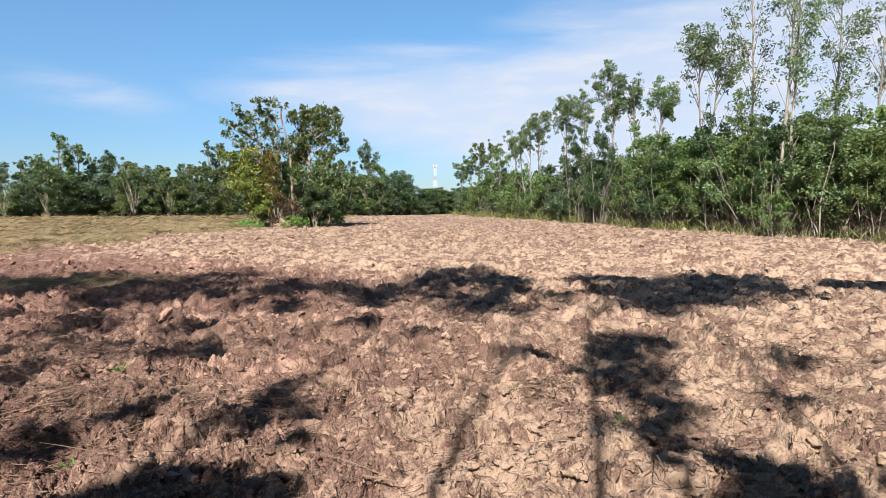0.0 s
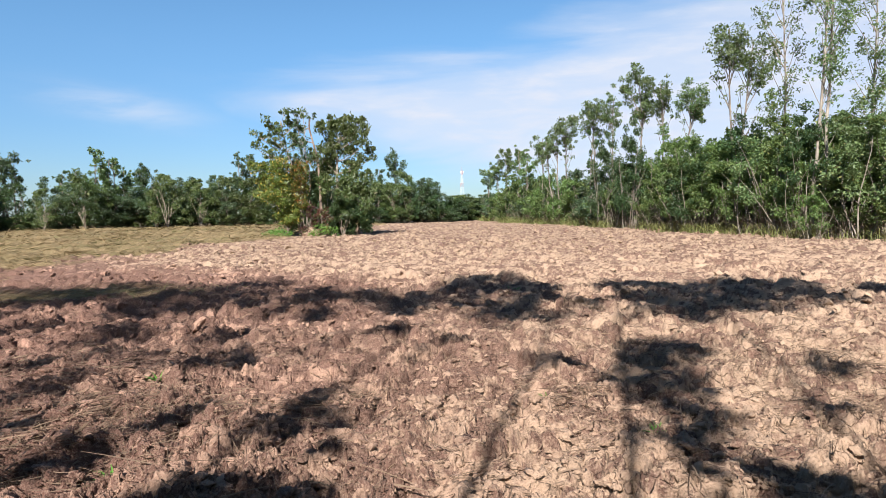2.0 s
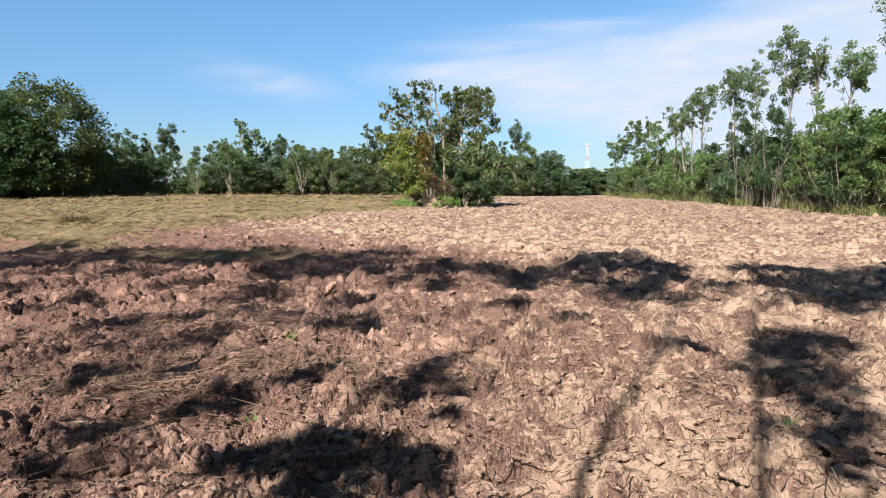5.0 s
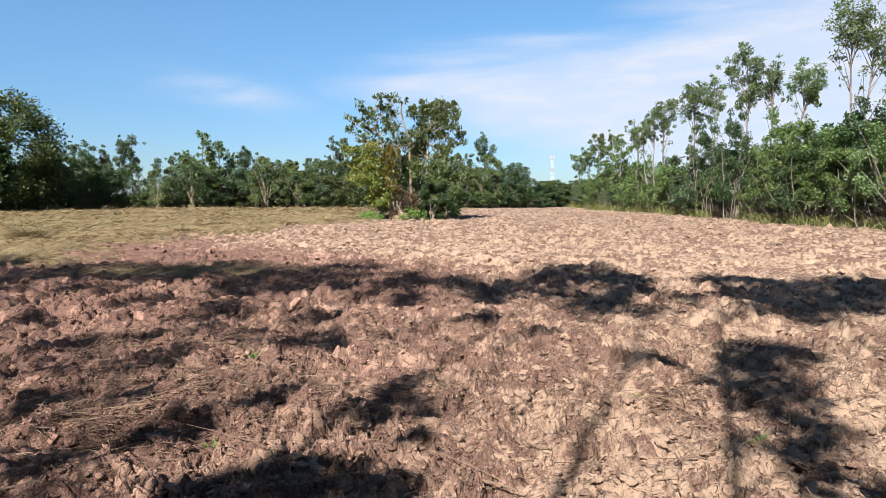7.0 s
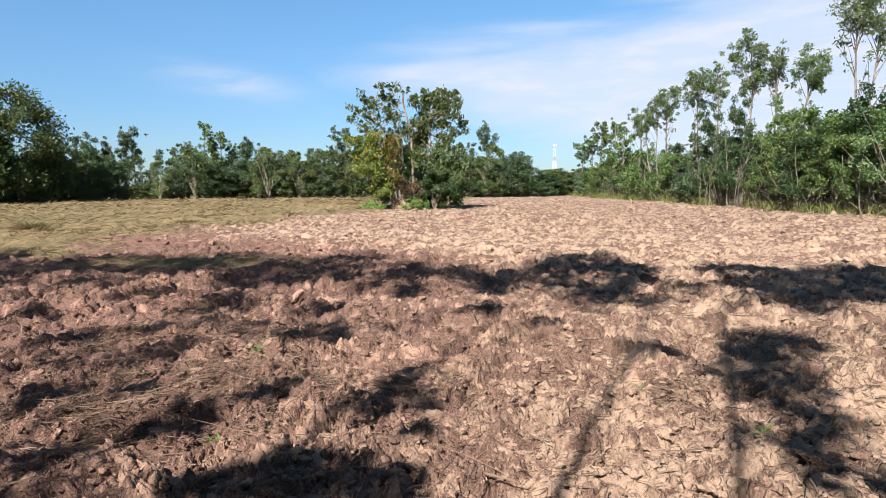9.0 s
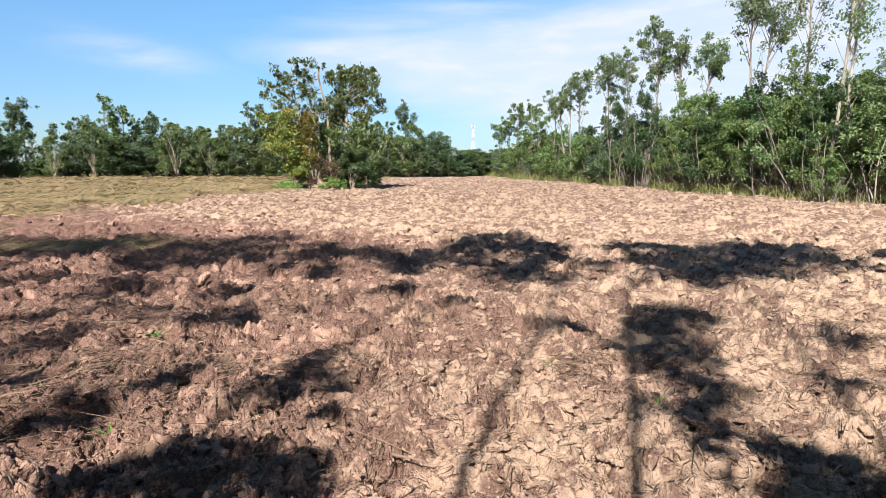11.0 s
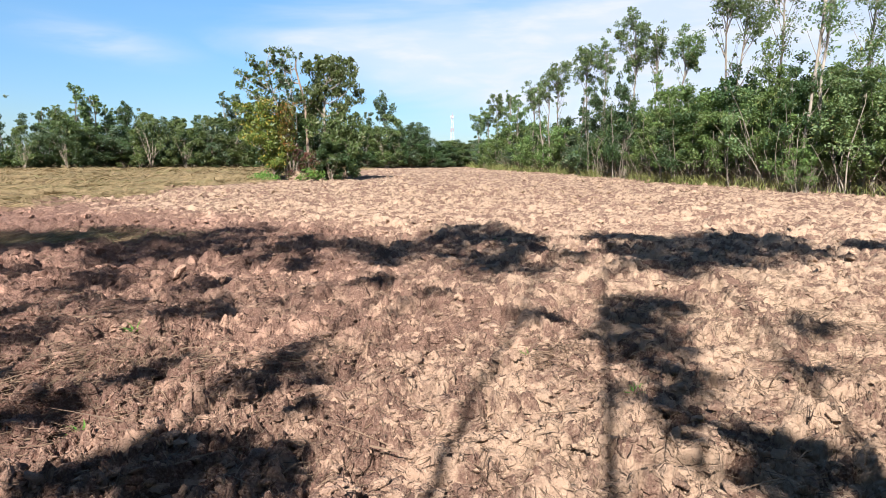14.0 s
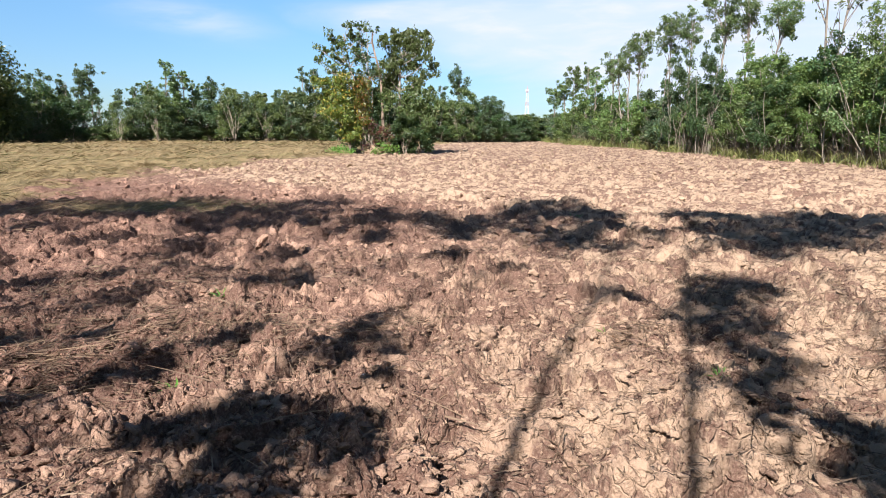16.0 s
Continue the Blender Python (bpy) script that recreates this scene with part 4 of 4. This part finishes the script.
def build_clump():
    cx, cy = CLUMP
    # broadleaf tree with a rounded, drooping crown
    clump_tree(500, "broadleaf_tree", (cx+1.51, cy + 0.3), [(0, 0, 0), (-0.03, 0, 2), (-0.1, 0, 4.0), (-0.05, 0, 5.6), (0.2, 0, 6.6)],
               [(-0.92, -0.4, 6.91, 0.40), (-0.37, 0.3, 7.28, 0.44), (0.18, 0.3, 7.10, 0.51), (0.81, -0.2, 7.35, 0.48), (1.36, -0.0, 7.21, 0.44), (1.68, -0.1, 6.84, 0.37), (-0.11, 0.2, 6.47, 0.55), (0.55, 0.3, 6.47, 0.55), (1.28, -0.4, 6.36, 0.51), (1.76, -0.5, 6.00, 0.37), (2.01, 0.3, 5.52, 0.29), (2.27, -0.1, 5.08, 0.22), (-0.73, 0.3, 6.00, 0.44), (-1.03, -0.5, 5.26, 0.48), (-0.37, -0.1, 5.63, 0.48), (0.37, 0.2, 5.63, 0.51), (1.47, -0.3, 5.08, 0.29), (-0.92, 0.4, 4.42, 0.51), (0.66, 0.4, 4.64, 0.48), (1.28, -0.5, 4.53, 0.37), (-0.66, 0.3, 5.08, 0.44), (-1.25, 0.3, 4.57, 0.44), (-1.68, 0.3, 5.08, 0.33), (-1.39, 0.3, 3.80, 0.44), (-0.55, 0.3, 4.27, 0.44), (0.84, 0.3, 5.52, 0.37)],
               "broadleaf tree with drooping dark green leaves in the clump", BROAD_LEAF, GREY_BARK, 0.25, 300, 0.11, 2.6, 0.6)
    clump_tree(504, "leafy_shrub", (cx+2.43, cy + 0.1), [(0, 0, 0), (-0.1, 0, 1.4), (0.05, 0, 2.6), (0.0, 0, 3.4)],
               [(0.18, -0.4, 3.62, 0.59), (-0.73, 0.3, 3.62, 0.55), (0.92, 0.3, 3.80, 0.40), (-1.65, -0.2, 3.43, 0.48), (0.55, -0.0, 2.70, 0.59), (-0.37, -0.1, 2.52, 0.59), (1.10, 0.2, 2.88, 0.33), (0.18, 0.3, 1.71, 0.55), (-0.73, -0.4, 1.60, 0.44), (0.99, -0.5, 1.97, 0.33)],
               "tall dark green shrub with pale twigs beside the dead trunk", BROAD_LEAF, GREY_BARK, 0.22, 480, 0.06, 2.4, 0.5)
    # thin open tree, half bare
    clump_tree(501, "open_tree", (cx-0.98, cy + 0.5), [(0, 0, 0), (-0.1, 0, 2.5), (-0.6, 0, 4.6), (-1.2, 0, 6.6), (-1.3, 0, 7.6)],
               [(-2.20, -0.4, 7.64, 0.33), (-1.90, 0.3, 7.28, 0.29), (-3.22, 0.3, 6.91, 0.26), (-2.93, -0.2, 6.80, 0.22), (-2.82, -0.0, 6.00, 0.29), (-3.11, -0.1, 6.00, 0.18), (-1.72, 0.2, 6.91, 0.33), (-1.36, 0.3, 7.28, 0.26), (-0.88, -0.4, 8.08, 0.26), (-0.59, -0.5, 8.19, 0.18), (0.04, 0.3, 8.19, 0.29), (0.26, -0.1, 7.94, 0.26), (-0.73, 0.3, 7.46, 0.29), (-1.17, -0.5, 6.55, 0.37), (-1.90, -0.1, 6.25, 0.33), (-2.27, 0.2, 6.47, 0.26), (-1.54, -0.3, 5.74, 0.40), (-0.73, 0.4, 6.62, 0.33), (-0.15, 0.4, 6.91, 0.29), (0.29, -0.5, 7.10, 0.26), (-0.44, -0.5, 6.00, 0.33), (-2.34, 0.0, 5.45, 0.29), (-1.90, 0.4, 4.90, 0.40), (-1.10, -0.1, 5.26, 0.37), (0.11, -0.3, 6.00, 0.29), (0.48, 0.2, 5.45, 0.33), (-0.07, 0.2, 5.08, 0.40), (-0.51, 0.2, 4.71, 0.44), (-1.36, 0.2, 4.79, 0.37), (0.29, 0.2, 6.36, 0.26)],
               "open half-bare tree with thin grey limbs", BROAD_LEAF, GREY_BARK, 0.19, 190, 0.07, 2.3, 0.4)
    for seed, x, tip, goals in ((502, -0.75, (-0.3, 7.9), 6), (505, -0.55, (-0.05, 7.6), 5), (506, -1.0, (-1.3, 6.6), 4), (507, -0.2, (-0.5, 6.0), 3)):
        rng = np.random.RandomState(seed)
        clump_tree(seed, "grey_sapling", (cx + x, cy - 0.2), [(0, 0, 0), (0.25 * tip[0], 0, 0.33 * tip[1]), (0.3 * tip[0] + 0.1, 0, 0.66 * tip[1]), (tip[0], 0, tip[1])],
                   [(tip[0] * g + rng.uniform(-0.6, 0.6), rng.uniform(-0.4, 0.4), tip[1] * g + 0.3, 0.2) for g in np.linspace(0.62, 0.98, goals)],
                   "thin bare grey sapling with few leaves", HAZE_LEAF, PALE_BARK, 0.2, 60, 0.05)
    # yellowing shrubs on the grass side
    clump_tree(510, "yellowing_shrub", (cx-1.71, cy - 0.5), [(0, 0, 0), (0.0, 0, 1.2), (-0.2, 0, 2.6), (-0.4, 0, 3.6)],
               [(-1.83, -0.5, 4.42, 0.37), (-1.36, 0.5, 4.16, 0.48), (-0.81, 0.4, 4.42, 0.48), (-0.26, -0.3, 4.64, 0.44), (-1.17, -0.0, 3.43, 0.51), (-0.44, -0.1, 3.62, 0.55), (-1.72, 0.2, 3.62, 0.33), (0.29, 0.4, 3.80, 0.48), (-0.15, -0.6, 2.70, 0.51), (-0.99, -0.7, 2.59, 0.44), (-1.98, 0.5, 2.81, 0.29), (0.29, -0.1, 1.97, 0.51), (-0.44, 0.4, 1.78, 0.44), (0.66, -0.7, 1.23, 0.37), (0.00, -0.1, 1.05, 0.33), (-0.62, 0.3, 1.34, 0.29)],
               "tall shrub with yellowing green leaves", GOLD_LEAF, GREY_BARK, 0.2, 620, 0.05, 2.2, 0.4)
    clump_tree(511, "yellowing_shrub", (cx-0.79, cy - 0.8), [(0, 0, 0), (0.0, 0, 1.2), (0.05, 0, 2.6), (0.1, 0, 3.4)],
               [(0.11, -0.3, 4.16, 0.51), (0.40, 0.3, 4.64, 0.33), (-0.26, 0.2, 3.07, 0.48), (0.18, -0.2, 3.43, 0.37), (0.11, -0.0, 2.33, 0.44), (-0.48, -0.0, 4.27, 0.33)],
               "shrub with yellow and orange autumn leaves", AUTUMN_LEAF, GREY_BARK, 0.19, 330, 0.05, 2.2, 0.4)
    # dead trunk, broken off at the top
    rng = np.random.RandomState(503)
    line = np.array([(0.0, 0, -0.1), (0.02, 0, 1.2), (0.0, 0, 2.6), (-0.05, 0, 3.8), (-0.12, 0, 5.0), (-0.42, 0, 6.1), (-0.62, 0, 6.9), (-0.6, 0, 7.5), (-0.62, 0, 7.75)])
    wood = [tube(line, (0.115, 0.10, 0.095, 0.08, 0.082, 0.055, 0.06, 0.042, 0.012), 9)]
    for at, way, ln in (((-0.1, 0, 4.9), (-1, 0.2, -0.5), 1.2), ((-0.4, 0, 6.0), (-0.8, 0, 0.6), 0.9), ((-0.1, 0, 4.4), (0.5, -0.3, 0.9), 0.9), ((-0.6, 0, 6.9), (-0.7, 0, -0.1), 0.35)):
        p = limb(rng, at, way, ln, 4, 0.2, 0.2)
        wood.append([tube(p, np.linspace(0.05, 0.012, 5), 5)])
    snag = finish_tree("dead_trunk", wood, [], SNAG_BARK, None, "dead brown tree trunk broken off at the top", "dead tree")
    snag.matrix_basis = pose(cx + 0.3, cy + 0.1, 0)
    # shrubs round the foot
    for seed, kind, h, w, x, y, mat, lab in (
            (512, "leafy_shrub", 3.4, 2.6, 2.6, 0.6, DARK_LEAF, "dark green leafy shrub beside the dead trunk"), (514, "leafy_shrub", 4.4, 2.6, -1.2, 1.0, BUSH_LEAF, "tall green shrub in the clump"),
            (515, "red_shrub", 2.1, 1.3, -0.2, -1.2, RED_LEAF, "low shrub with dark red leaves and stems"), (516, "red_shrub", 1.8, 1.2, 0.7, -1.1, RED_LEAF, "low maroon shrub by the soil mound"),
            (517, "leafy_shrub", 4.6, 2.4, 0.4, 1.0, DARK_LEAF, "dark green shrub behind the dead trunk"), (521, "leafy_shrub", 2.4, 1.6, 1.9, -0.7, DARK_LEAF, "low dark green shrub at the foot of the clump"),
            (518, "weed", 0.7, 1.6, 1.0, -2.0, GREEN_BLADE, "fresh green weeds at the foot of the clump"), (519, "weed", 0.45, 1.6, -2.0, -1.8, GREEN_BLADE, "low green weeds beside the clump")):
        small = h < 1
        ob = bush_tree(seed, h, w, lab, 0.13 if small else 0.18, 700 if small else 4200 if h > 2.2 else 700, mat, kind=kind, category="shrub", group="shrubs of the clump", low=0.08, stems=9 if not small else 5, clumps=26)
        ob.matrix_basis = pose(cx + x, cy + y, 0.0, 0, 0, seed * 37)
    # mound of bare soil
    bm = bmesh.new()
    bmesh.ops.create_icosphere(bm, subdivisions=4, radius=1.0)
    for v in bm.verts:
        n = noise.fractal(v.co * 2.4, 0.7, 2.1, 5) * 0.28
        v.co = Vector((v.co.x * 0.75, v.co.y * 0.6, max(v.co.z, -0.3) * 0.5)) * (1 + n)
    me = bpy.data.meshes.new("soil_mound")
    bm.to_mesh(me)
    bm.free()
    me.materials.append(CLOD)
    mound = tagged(new("soil_mound", me), "pale lumpy soil mound among the shrub stems", "mound")
    mound.matrix_basis = pose(cx + 0.15, cy - 1.3, 0.05)


# ---- the large tree at the grass side ----
def build_big_trees():
    for seed, x, y, h, w, mat, lab in ((530, -52.4, 52.0, 10.7, 9.8, OLIVE_LEAF, "large spreading tree with sunlit olive-green crown"), (531, -53.5, 46.0, 9.4, 8.0, DARK_LEAF, "large dark green tree beside the grass"),
                                      (532, -50.2, 55.0, 5.2, 4.4, DARK_LEAF, "dark understorey tree below the large one"), (533, -50.9, 48.2, 6.9, 5.0, DARK_LEAF, "dark leafy tree in front of the large one")):
        ob = bush_tree(seed, h, w, lab, 0.34, 19000 if h > 6 else 3000, mat, DARK_BARK, "spreading_tree", "tree", "large trees at the grass side", 0.05, 7, 150, 0.3, 2.0, False, 0.82, 1.9)
        ob.matrix_basis = pose(x, y, -0.05, 0, 0, seed)


# ---- the trees whose shade falls on the field ----
SHADE_SLOPE = (math.sin(AZ) / math.cos(AZ), math.tan(EL) / -math.cos(AZ))   # across and up, for each metre ahead


def shade_tree(seed, x, y, h, spots, girth=0.039):
    """A tall tree behind the viewer. spots: places on the ground where a leaf clump's shade falls, its radius and its share of leaves."""
    rng = np.random.RandomState(seed)
    k = 12
    f = np.linspace(0, 1, k)
    stem = np.stack([np.cumsum(rng.normal(0, 0.02, k)), np.cumsum(rng.normal(0, 0.02, k)), h * f - 0.1], -1)
    wood, foliage = [tube(stem, girth * (1 - 0.72 * f) + 0.006, 8)], []
    for gx, gy, r, share in spots:
        dy = rng.uniform(-0.5, 0.7)
        run = gy - (y + dy)
        goal = np.array([gx - SHADE_SLOPE[0] * run - x, dy, SHADE_SLOPE[1] * run])
        reach = math.hypot(goal[0], goal[1])
        g = np.clip((goal[2] - 0.7 * reach) / h, 0.15, 0.97)
        at = np.array([np.interp(g, f, stem[:, c]) for c in range(3)])
        u = np.linspace(0, 1, 7)[:, None]
        mid = (at + goal) / 2 + np.array([0, 0, -0.12 * reach]) + rng.normal(0, 0.08, 3)
        path = (1 - u) ** 2 * at + 2 * u * (1 - u) * mid + u ** 2 * goal
        wood.append([tube(path, np.linspace(min(girth * 0.35, 0.01 + 0.012 * reach), 0.007, 7), 5)])
        n = int(930 * share * r * r) + 10
        for _ in range(5):
            tw = limb(rng, path[rng.randint(4, 7)], rng.normal(0, 1, 3), r * 0.6, 3)
            wood[-1].append(tube(tw, np.linspace(0.009, 0.004, 4), 4))
            foliage.append(leaves(rng, cloud(rng, tw[-1], r * 0.45, n // 8), 0.19, 2.8, 0.5, 0.3))
        foliage.append(leaves(rng, cloud(rng, goal, r, n, 0.8), 0.19, 2.8, 0.5, 0.3))
    root = finish_tree("eucalyptus_tree", wood, foliage, GUM_BARK, GUM_LEAF, "tall eucalyptus at the near edge of the field", "tree", "trees at the near edge")
    root.matrix_basis = pose(x, y, 0)


def build_shade_trees():
    shade_tree(600, -0.62, -3.0, 15.2, [(2.05, 7.2, 0.55, 0.85), (1.75, 6.5, 0.5, 0.85), (1.6, 5.8, 0.5, 0.8), (1.6, 5.0, 0.4, 0.5), (0.8, 6.6, 0.3, 0.5), (1.4, 4.2, 0.25, 0.5),
                                       (3.0, 12.9, 0.9, 1.05), (3.8, 12.0, 0.8, 1.2), (2.9, 11.0, 0.6, 1.2), (3.5, 10.5, 0.75, 1.1), (3.3, 9.6, 0.6, 0.7), (2.5, 9.4, 0.4, 0.6)])
    shade_tree(601, -1.5, -3.0, 14.8, [(0.35, 13.6, 1.0, 1.05), (1.0, 12.5, 0.9, 1.05), (0.0, 12.2, 0.9, 1.2), (1.1, 11.2, 0.6, 1.0), (0.6, 10.3, 0.6, 1.0), (-0.1, 10.5, 0.5, 0.8), (1.8, 10.2, 0.35, 0.6), (0.3, 9.5, 0.55, 0.7), (1.1, 9.4, 0.5, 0.6)])
    shade_tree(602, -3.1, -3.1, 13.0, [(-1.0, 11.3, 0.8, 0.75), (-1.9, 11.4, 0.8, 0.75), (-1.0, 10.0, 0.6, 0.9), (-1.18, 5.5, 0.22, 0.6), (-1.22, 5.0, 0.24, 0.6), (-0.94, 4.95, 0.2, 0.5), (-0.88, 4.4, 0.17, 0.6), (-0.95, 3.7, 0.28, 1.2),
                                       (-1.4, 3.6, 0.32, 1.2), (-0.8, 3.35, 0.22, 1.0), (-1.2, 3.15, 0.3, 1.2), (-1.9, 3.55, 0.25, 1.1), (-0.9, 8.2, 0.35, 0.6), (-0.2, 7.6, 0.25, 0.6)])
    # clumps at (-2.6, 3.3) and (-3.0, 3.7): added to darken brown, strawy ground
    shade_tree(603, -4.9, -2.9, 12.5, [(-3.2, 12.2, 0.8, 0.8), (-2.6, 10.9, 0.7, 0.75), (-3.6, 10.6, 0.7, 0.7), (-2.6, 3.3, 0.4, 0.35), (-3.0, 3.7, 0.4, 0.3), (-2.03, 5.2, 0.18, 0.5), (-2.2, 4.9, 0.18, 0.55), (-2.45, 4.45, 0.2, 0.8), (-2.55, 4.15, 0.16, 0.7), (-3.1, 4.7, 0.25, 0.5), (-3.7, 4.5, 0.35, 0.6),
                                       (-3.7, 6.0, 0.4, 0.5), (-2.6, 6.9, 0.4, 0.7), (-3.1, 8.2, 0.4, 0.6), (-2.1, 9.4, 0.4, 0.7), (-2.9, 9.8, 0.4, 0.6),
                                       (-1.7, 7.6, 0.8, 0.12), (-3.2, 7.2, 0.8, 0.12)])
    shade_tree(604, -7.2, -3.2, 14.0, [(-4.5, 13.8, 0.9, 0.56), (-5.3, 12.7, 0.9, 0.56), (-4.4, 12.0, 0.8, 0.8), (-5.6, 11.2, 0.8, 0.8), (-4.6, 10.7, 0.7, 0.7), (-5.2, 6.4, 0.45, 0.5), (-4.6, 8.2, 0.5, 0.5), (-6.0, 8.9, 0.5, 0.4), (-4.1, 7.2, 0.4, 0.7), (-5.3, 9.9, 0.45, 0.6),
                                       (-4.6, 5.6, 0.9, 0.14), (-3.9, 5.2, 0.8, 0.12), (-4.2, 8.8, 0.8, 0.16)])
    shade_tree(605, -9.6, -2.8, 13.5, [(-6.8, 12.8, 0.9, 0.56), (-7.6, 12.2, 0.9, 0.56), (-8.6, 12.7, 0.9, 0.56), (-6.9, 11.3, 0.8, 0.75), (-8.2, 11.0, 0.8, 0.75), (-7.0, 9.7, 0.5, 0.5), (-6.6, 7.2, 0.5, 0.5), (-7.9, 9.6, 0.5, 0.5)])
    shade_tree(606, -12.8, -3.0, 13.5, [(-9.6, 12.8, 0.9, 0.56), (-10.6, 12.4, 0.9, 0.56), (-11.6, 11.4, 0.9, 0.56), (-9.6, 11.0, 0.9, 0.8), (-10.6, 10.4, 0.8, 1.0), (-9.2, 9.5, 0.6, 0.6), (-8.2, 8.0, 0.6, 0.5), (-12.6, 12.3, 0.9, 0.8)])
    shade_tree(607, 0.7, -3.1, 14.0, [(1.15, 4.6, 0.24, 0.2), (1.38, 4.5, 0.18, 0.25), (1.68, 4.0, 0.2, 1.1), (1.95, 3.75, 0.25, 1.2), (1.6, 3.6, 0.24, 1.2), (2.1, 3.35, 0.25, 1.2), (2.5, 3.7, 0.22, 0.8), (1.55, 3.25, 0.24, 1.2), (3.3, 6.4, 0.25, 0.7), (2.6, 5.2, 0.2, 0.5),
                                      (4.9, 12.7, 0.9, 1.2), (5.2, 11.5, 0.7, 1.1), (4.4, 10.8, 0.7, 1.0), (4.3, 9.8, 0.5, 0.7), (5.3, 10.3, 0.4, 0.5)])
    shade_tree(608, 3.4, -3.0, 14.0, [(6.0, 12.9, 0.8, 1.2), (7.4, 11.9, 0.6, 1.2), (8.1, 11.5, 0.6, 1.2), (5.9, 11.2, 0.6, 0.8), (4.2, 6.3, 0.25, 0.5), (9.2, 11.8, 0.8, 1.2)])


def build_sky_block():
    """Unseen scrub and trees added behind the viewer: they close the field and block sky light from the shade."""
    rng = np.random.RandomState(44)
    # rows rise backwards to hide more sky, their own shade stopping near the viewer
    for row, (y0, lo, hi) in enumerate(((-8.5, 7.5, 9.2), (-11.7, 9.5, 11.5), (-14.5, 12.0, 14.0), (-18.0, 15.0, 17.0))):
        for k in range(22):
            tall = (rng.uniform(lo, hi) / 5.0) ** 0.5
            put(near[rng.randint(len(near))], -29 + 58 * k / 21 + rng.uniform(-0.8, 0.8), y0 + rng.uniform(-0.7, 0.7), tall, rng.uniform(0, 360), tall)


# ---- the lattice mast on the horizon ----
def build_mast(x, y, h, wide):
    root = tagged(new("radio_mast"), "distant red and white lattice radio mast", "radio mast")
    n = 10
    for k in range(n):
        a, b = h * k / n, h * (k + 1) / n
        wa, wb = wide * (1 - 0.8 * k / n) / 2, wide * (1 - 0.8 * (k + 1) / n) / 2
        sides = [(-1, -1), (1, -1), (1, 1), (-1, 1)]
        bars = []
        for i in range(4):
            p, q = sides[i], sides[(i + 1) % 4]
            bars.append(tube([(p[0] * wa, p[1] * wa, a), (p[0] * wb, p[1] * wb, b)], (0.07, 0.07), 4))
            bars.append(tube([(p[0] * wa, p[1] * wa, a), (q[0] * wb, q[1] * wb, b)], (0.035, 0.035), 4))
            bars.append(tube([(q[0] * wa, q[1] * wa, a), (p[0] * wb, p[1] * wb, b)], (0.035, 0.035), 4))
            bars.append(tube([(p[0] * wb, p[1] * wb, b), (q[0] * wb, q[1] * wb, b)], (0.035, 0.035), 4))
        v, f = joined(bars)
        part("lattice_section", mesh_of("lattice_section", v, f, RED_STEEL if k in (3, 6, 9) else WHITE_STEEL), root)
    for k in range(6):
        a = k * math.pi / 3
        v, f = tube([(math.cos(a) * 1.6, math.sin(a) * 1.6, h * 0.93), (math.cos(a) * 1.6, math.sin(a) * 1.6, h * 0.99)], (0.18, 0.18), 6)
        part("antenna", mesh_of("antenna", v, f, WHITE_STEEL), root)
    v, f = tube([(0, 0, h), (0, 0, h * 1.07)], (0.15, 0.05), 5)
    part("lightning_rod", mesh_of("lightning_rod", v, f, RED_STEEL), root)
    root.matrix_basis = pose(x, y, 0, 0, 0, 20)


build_clump()
build_big_trees()
build_shade_trees()
build_sky_block()
build_mast(-7.0, 620.0, 40.0, 5.0)
build_row_grass()
for p in (*near, *far):
    drop_proto(p)
build_straw()
build_stalks()
build_tussocks()
build_sprigs()
build_hay()
build_clods()
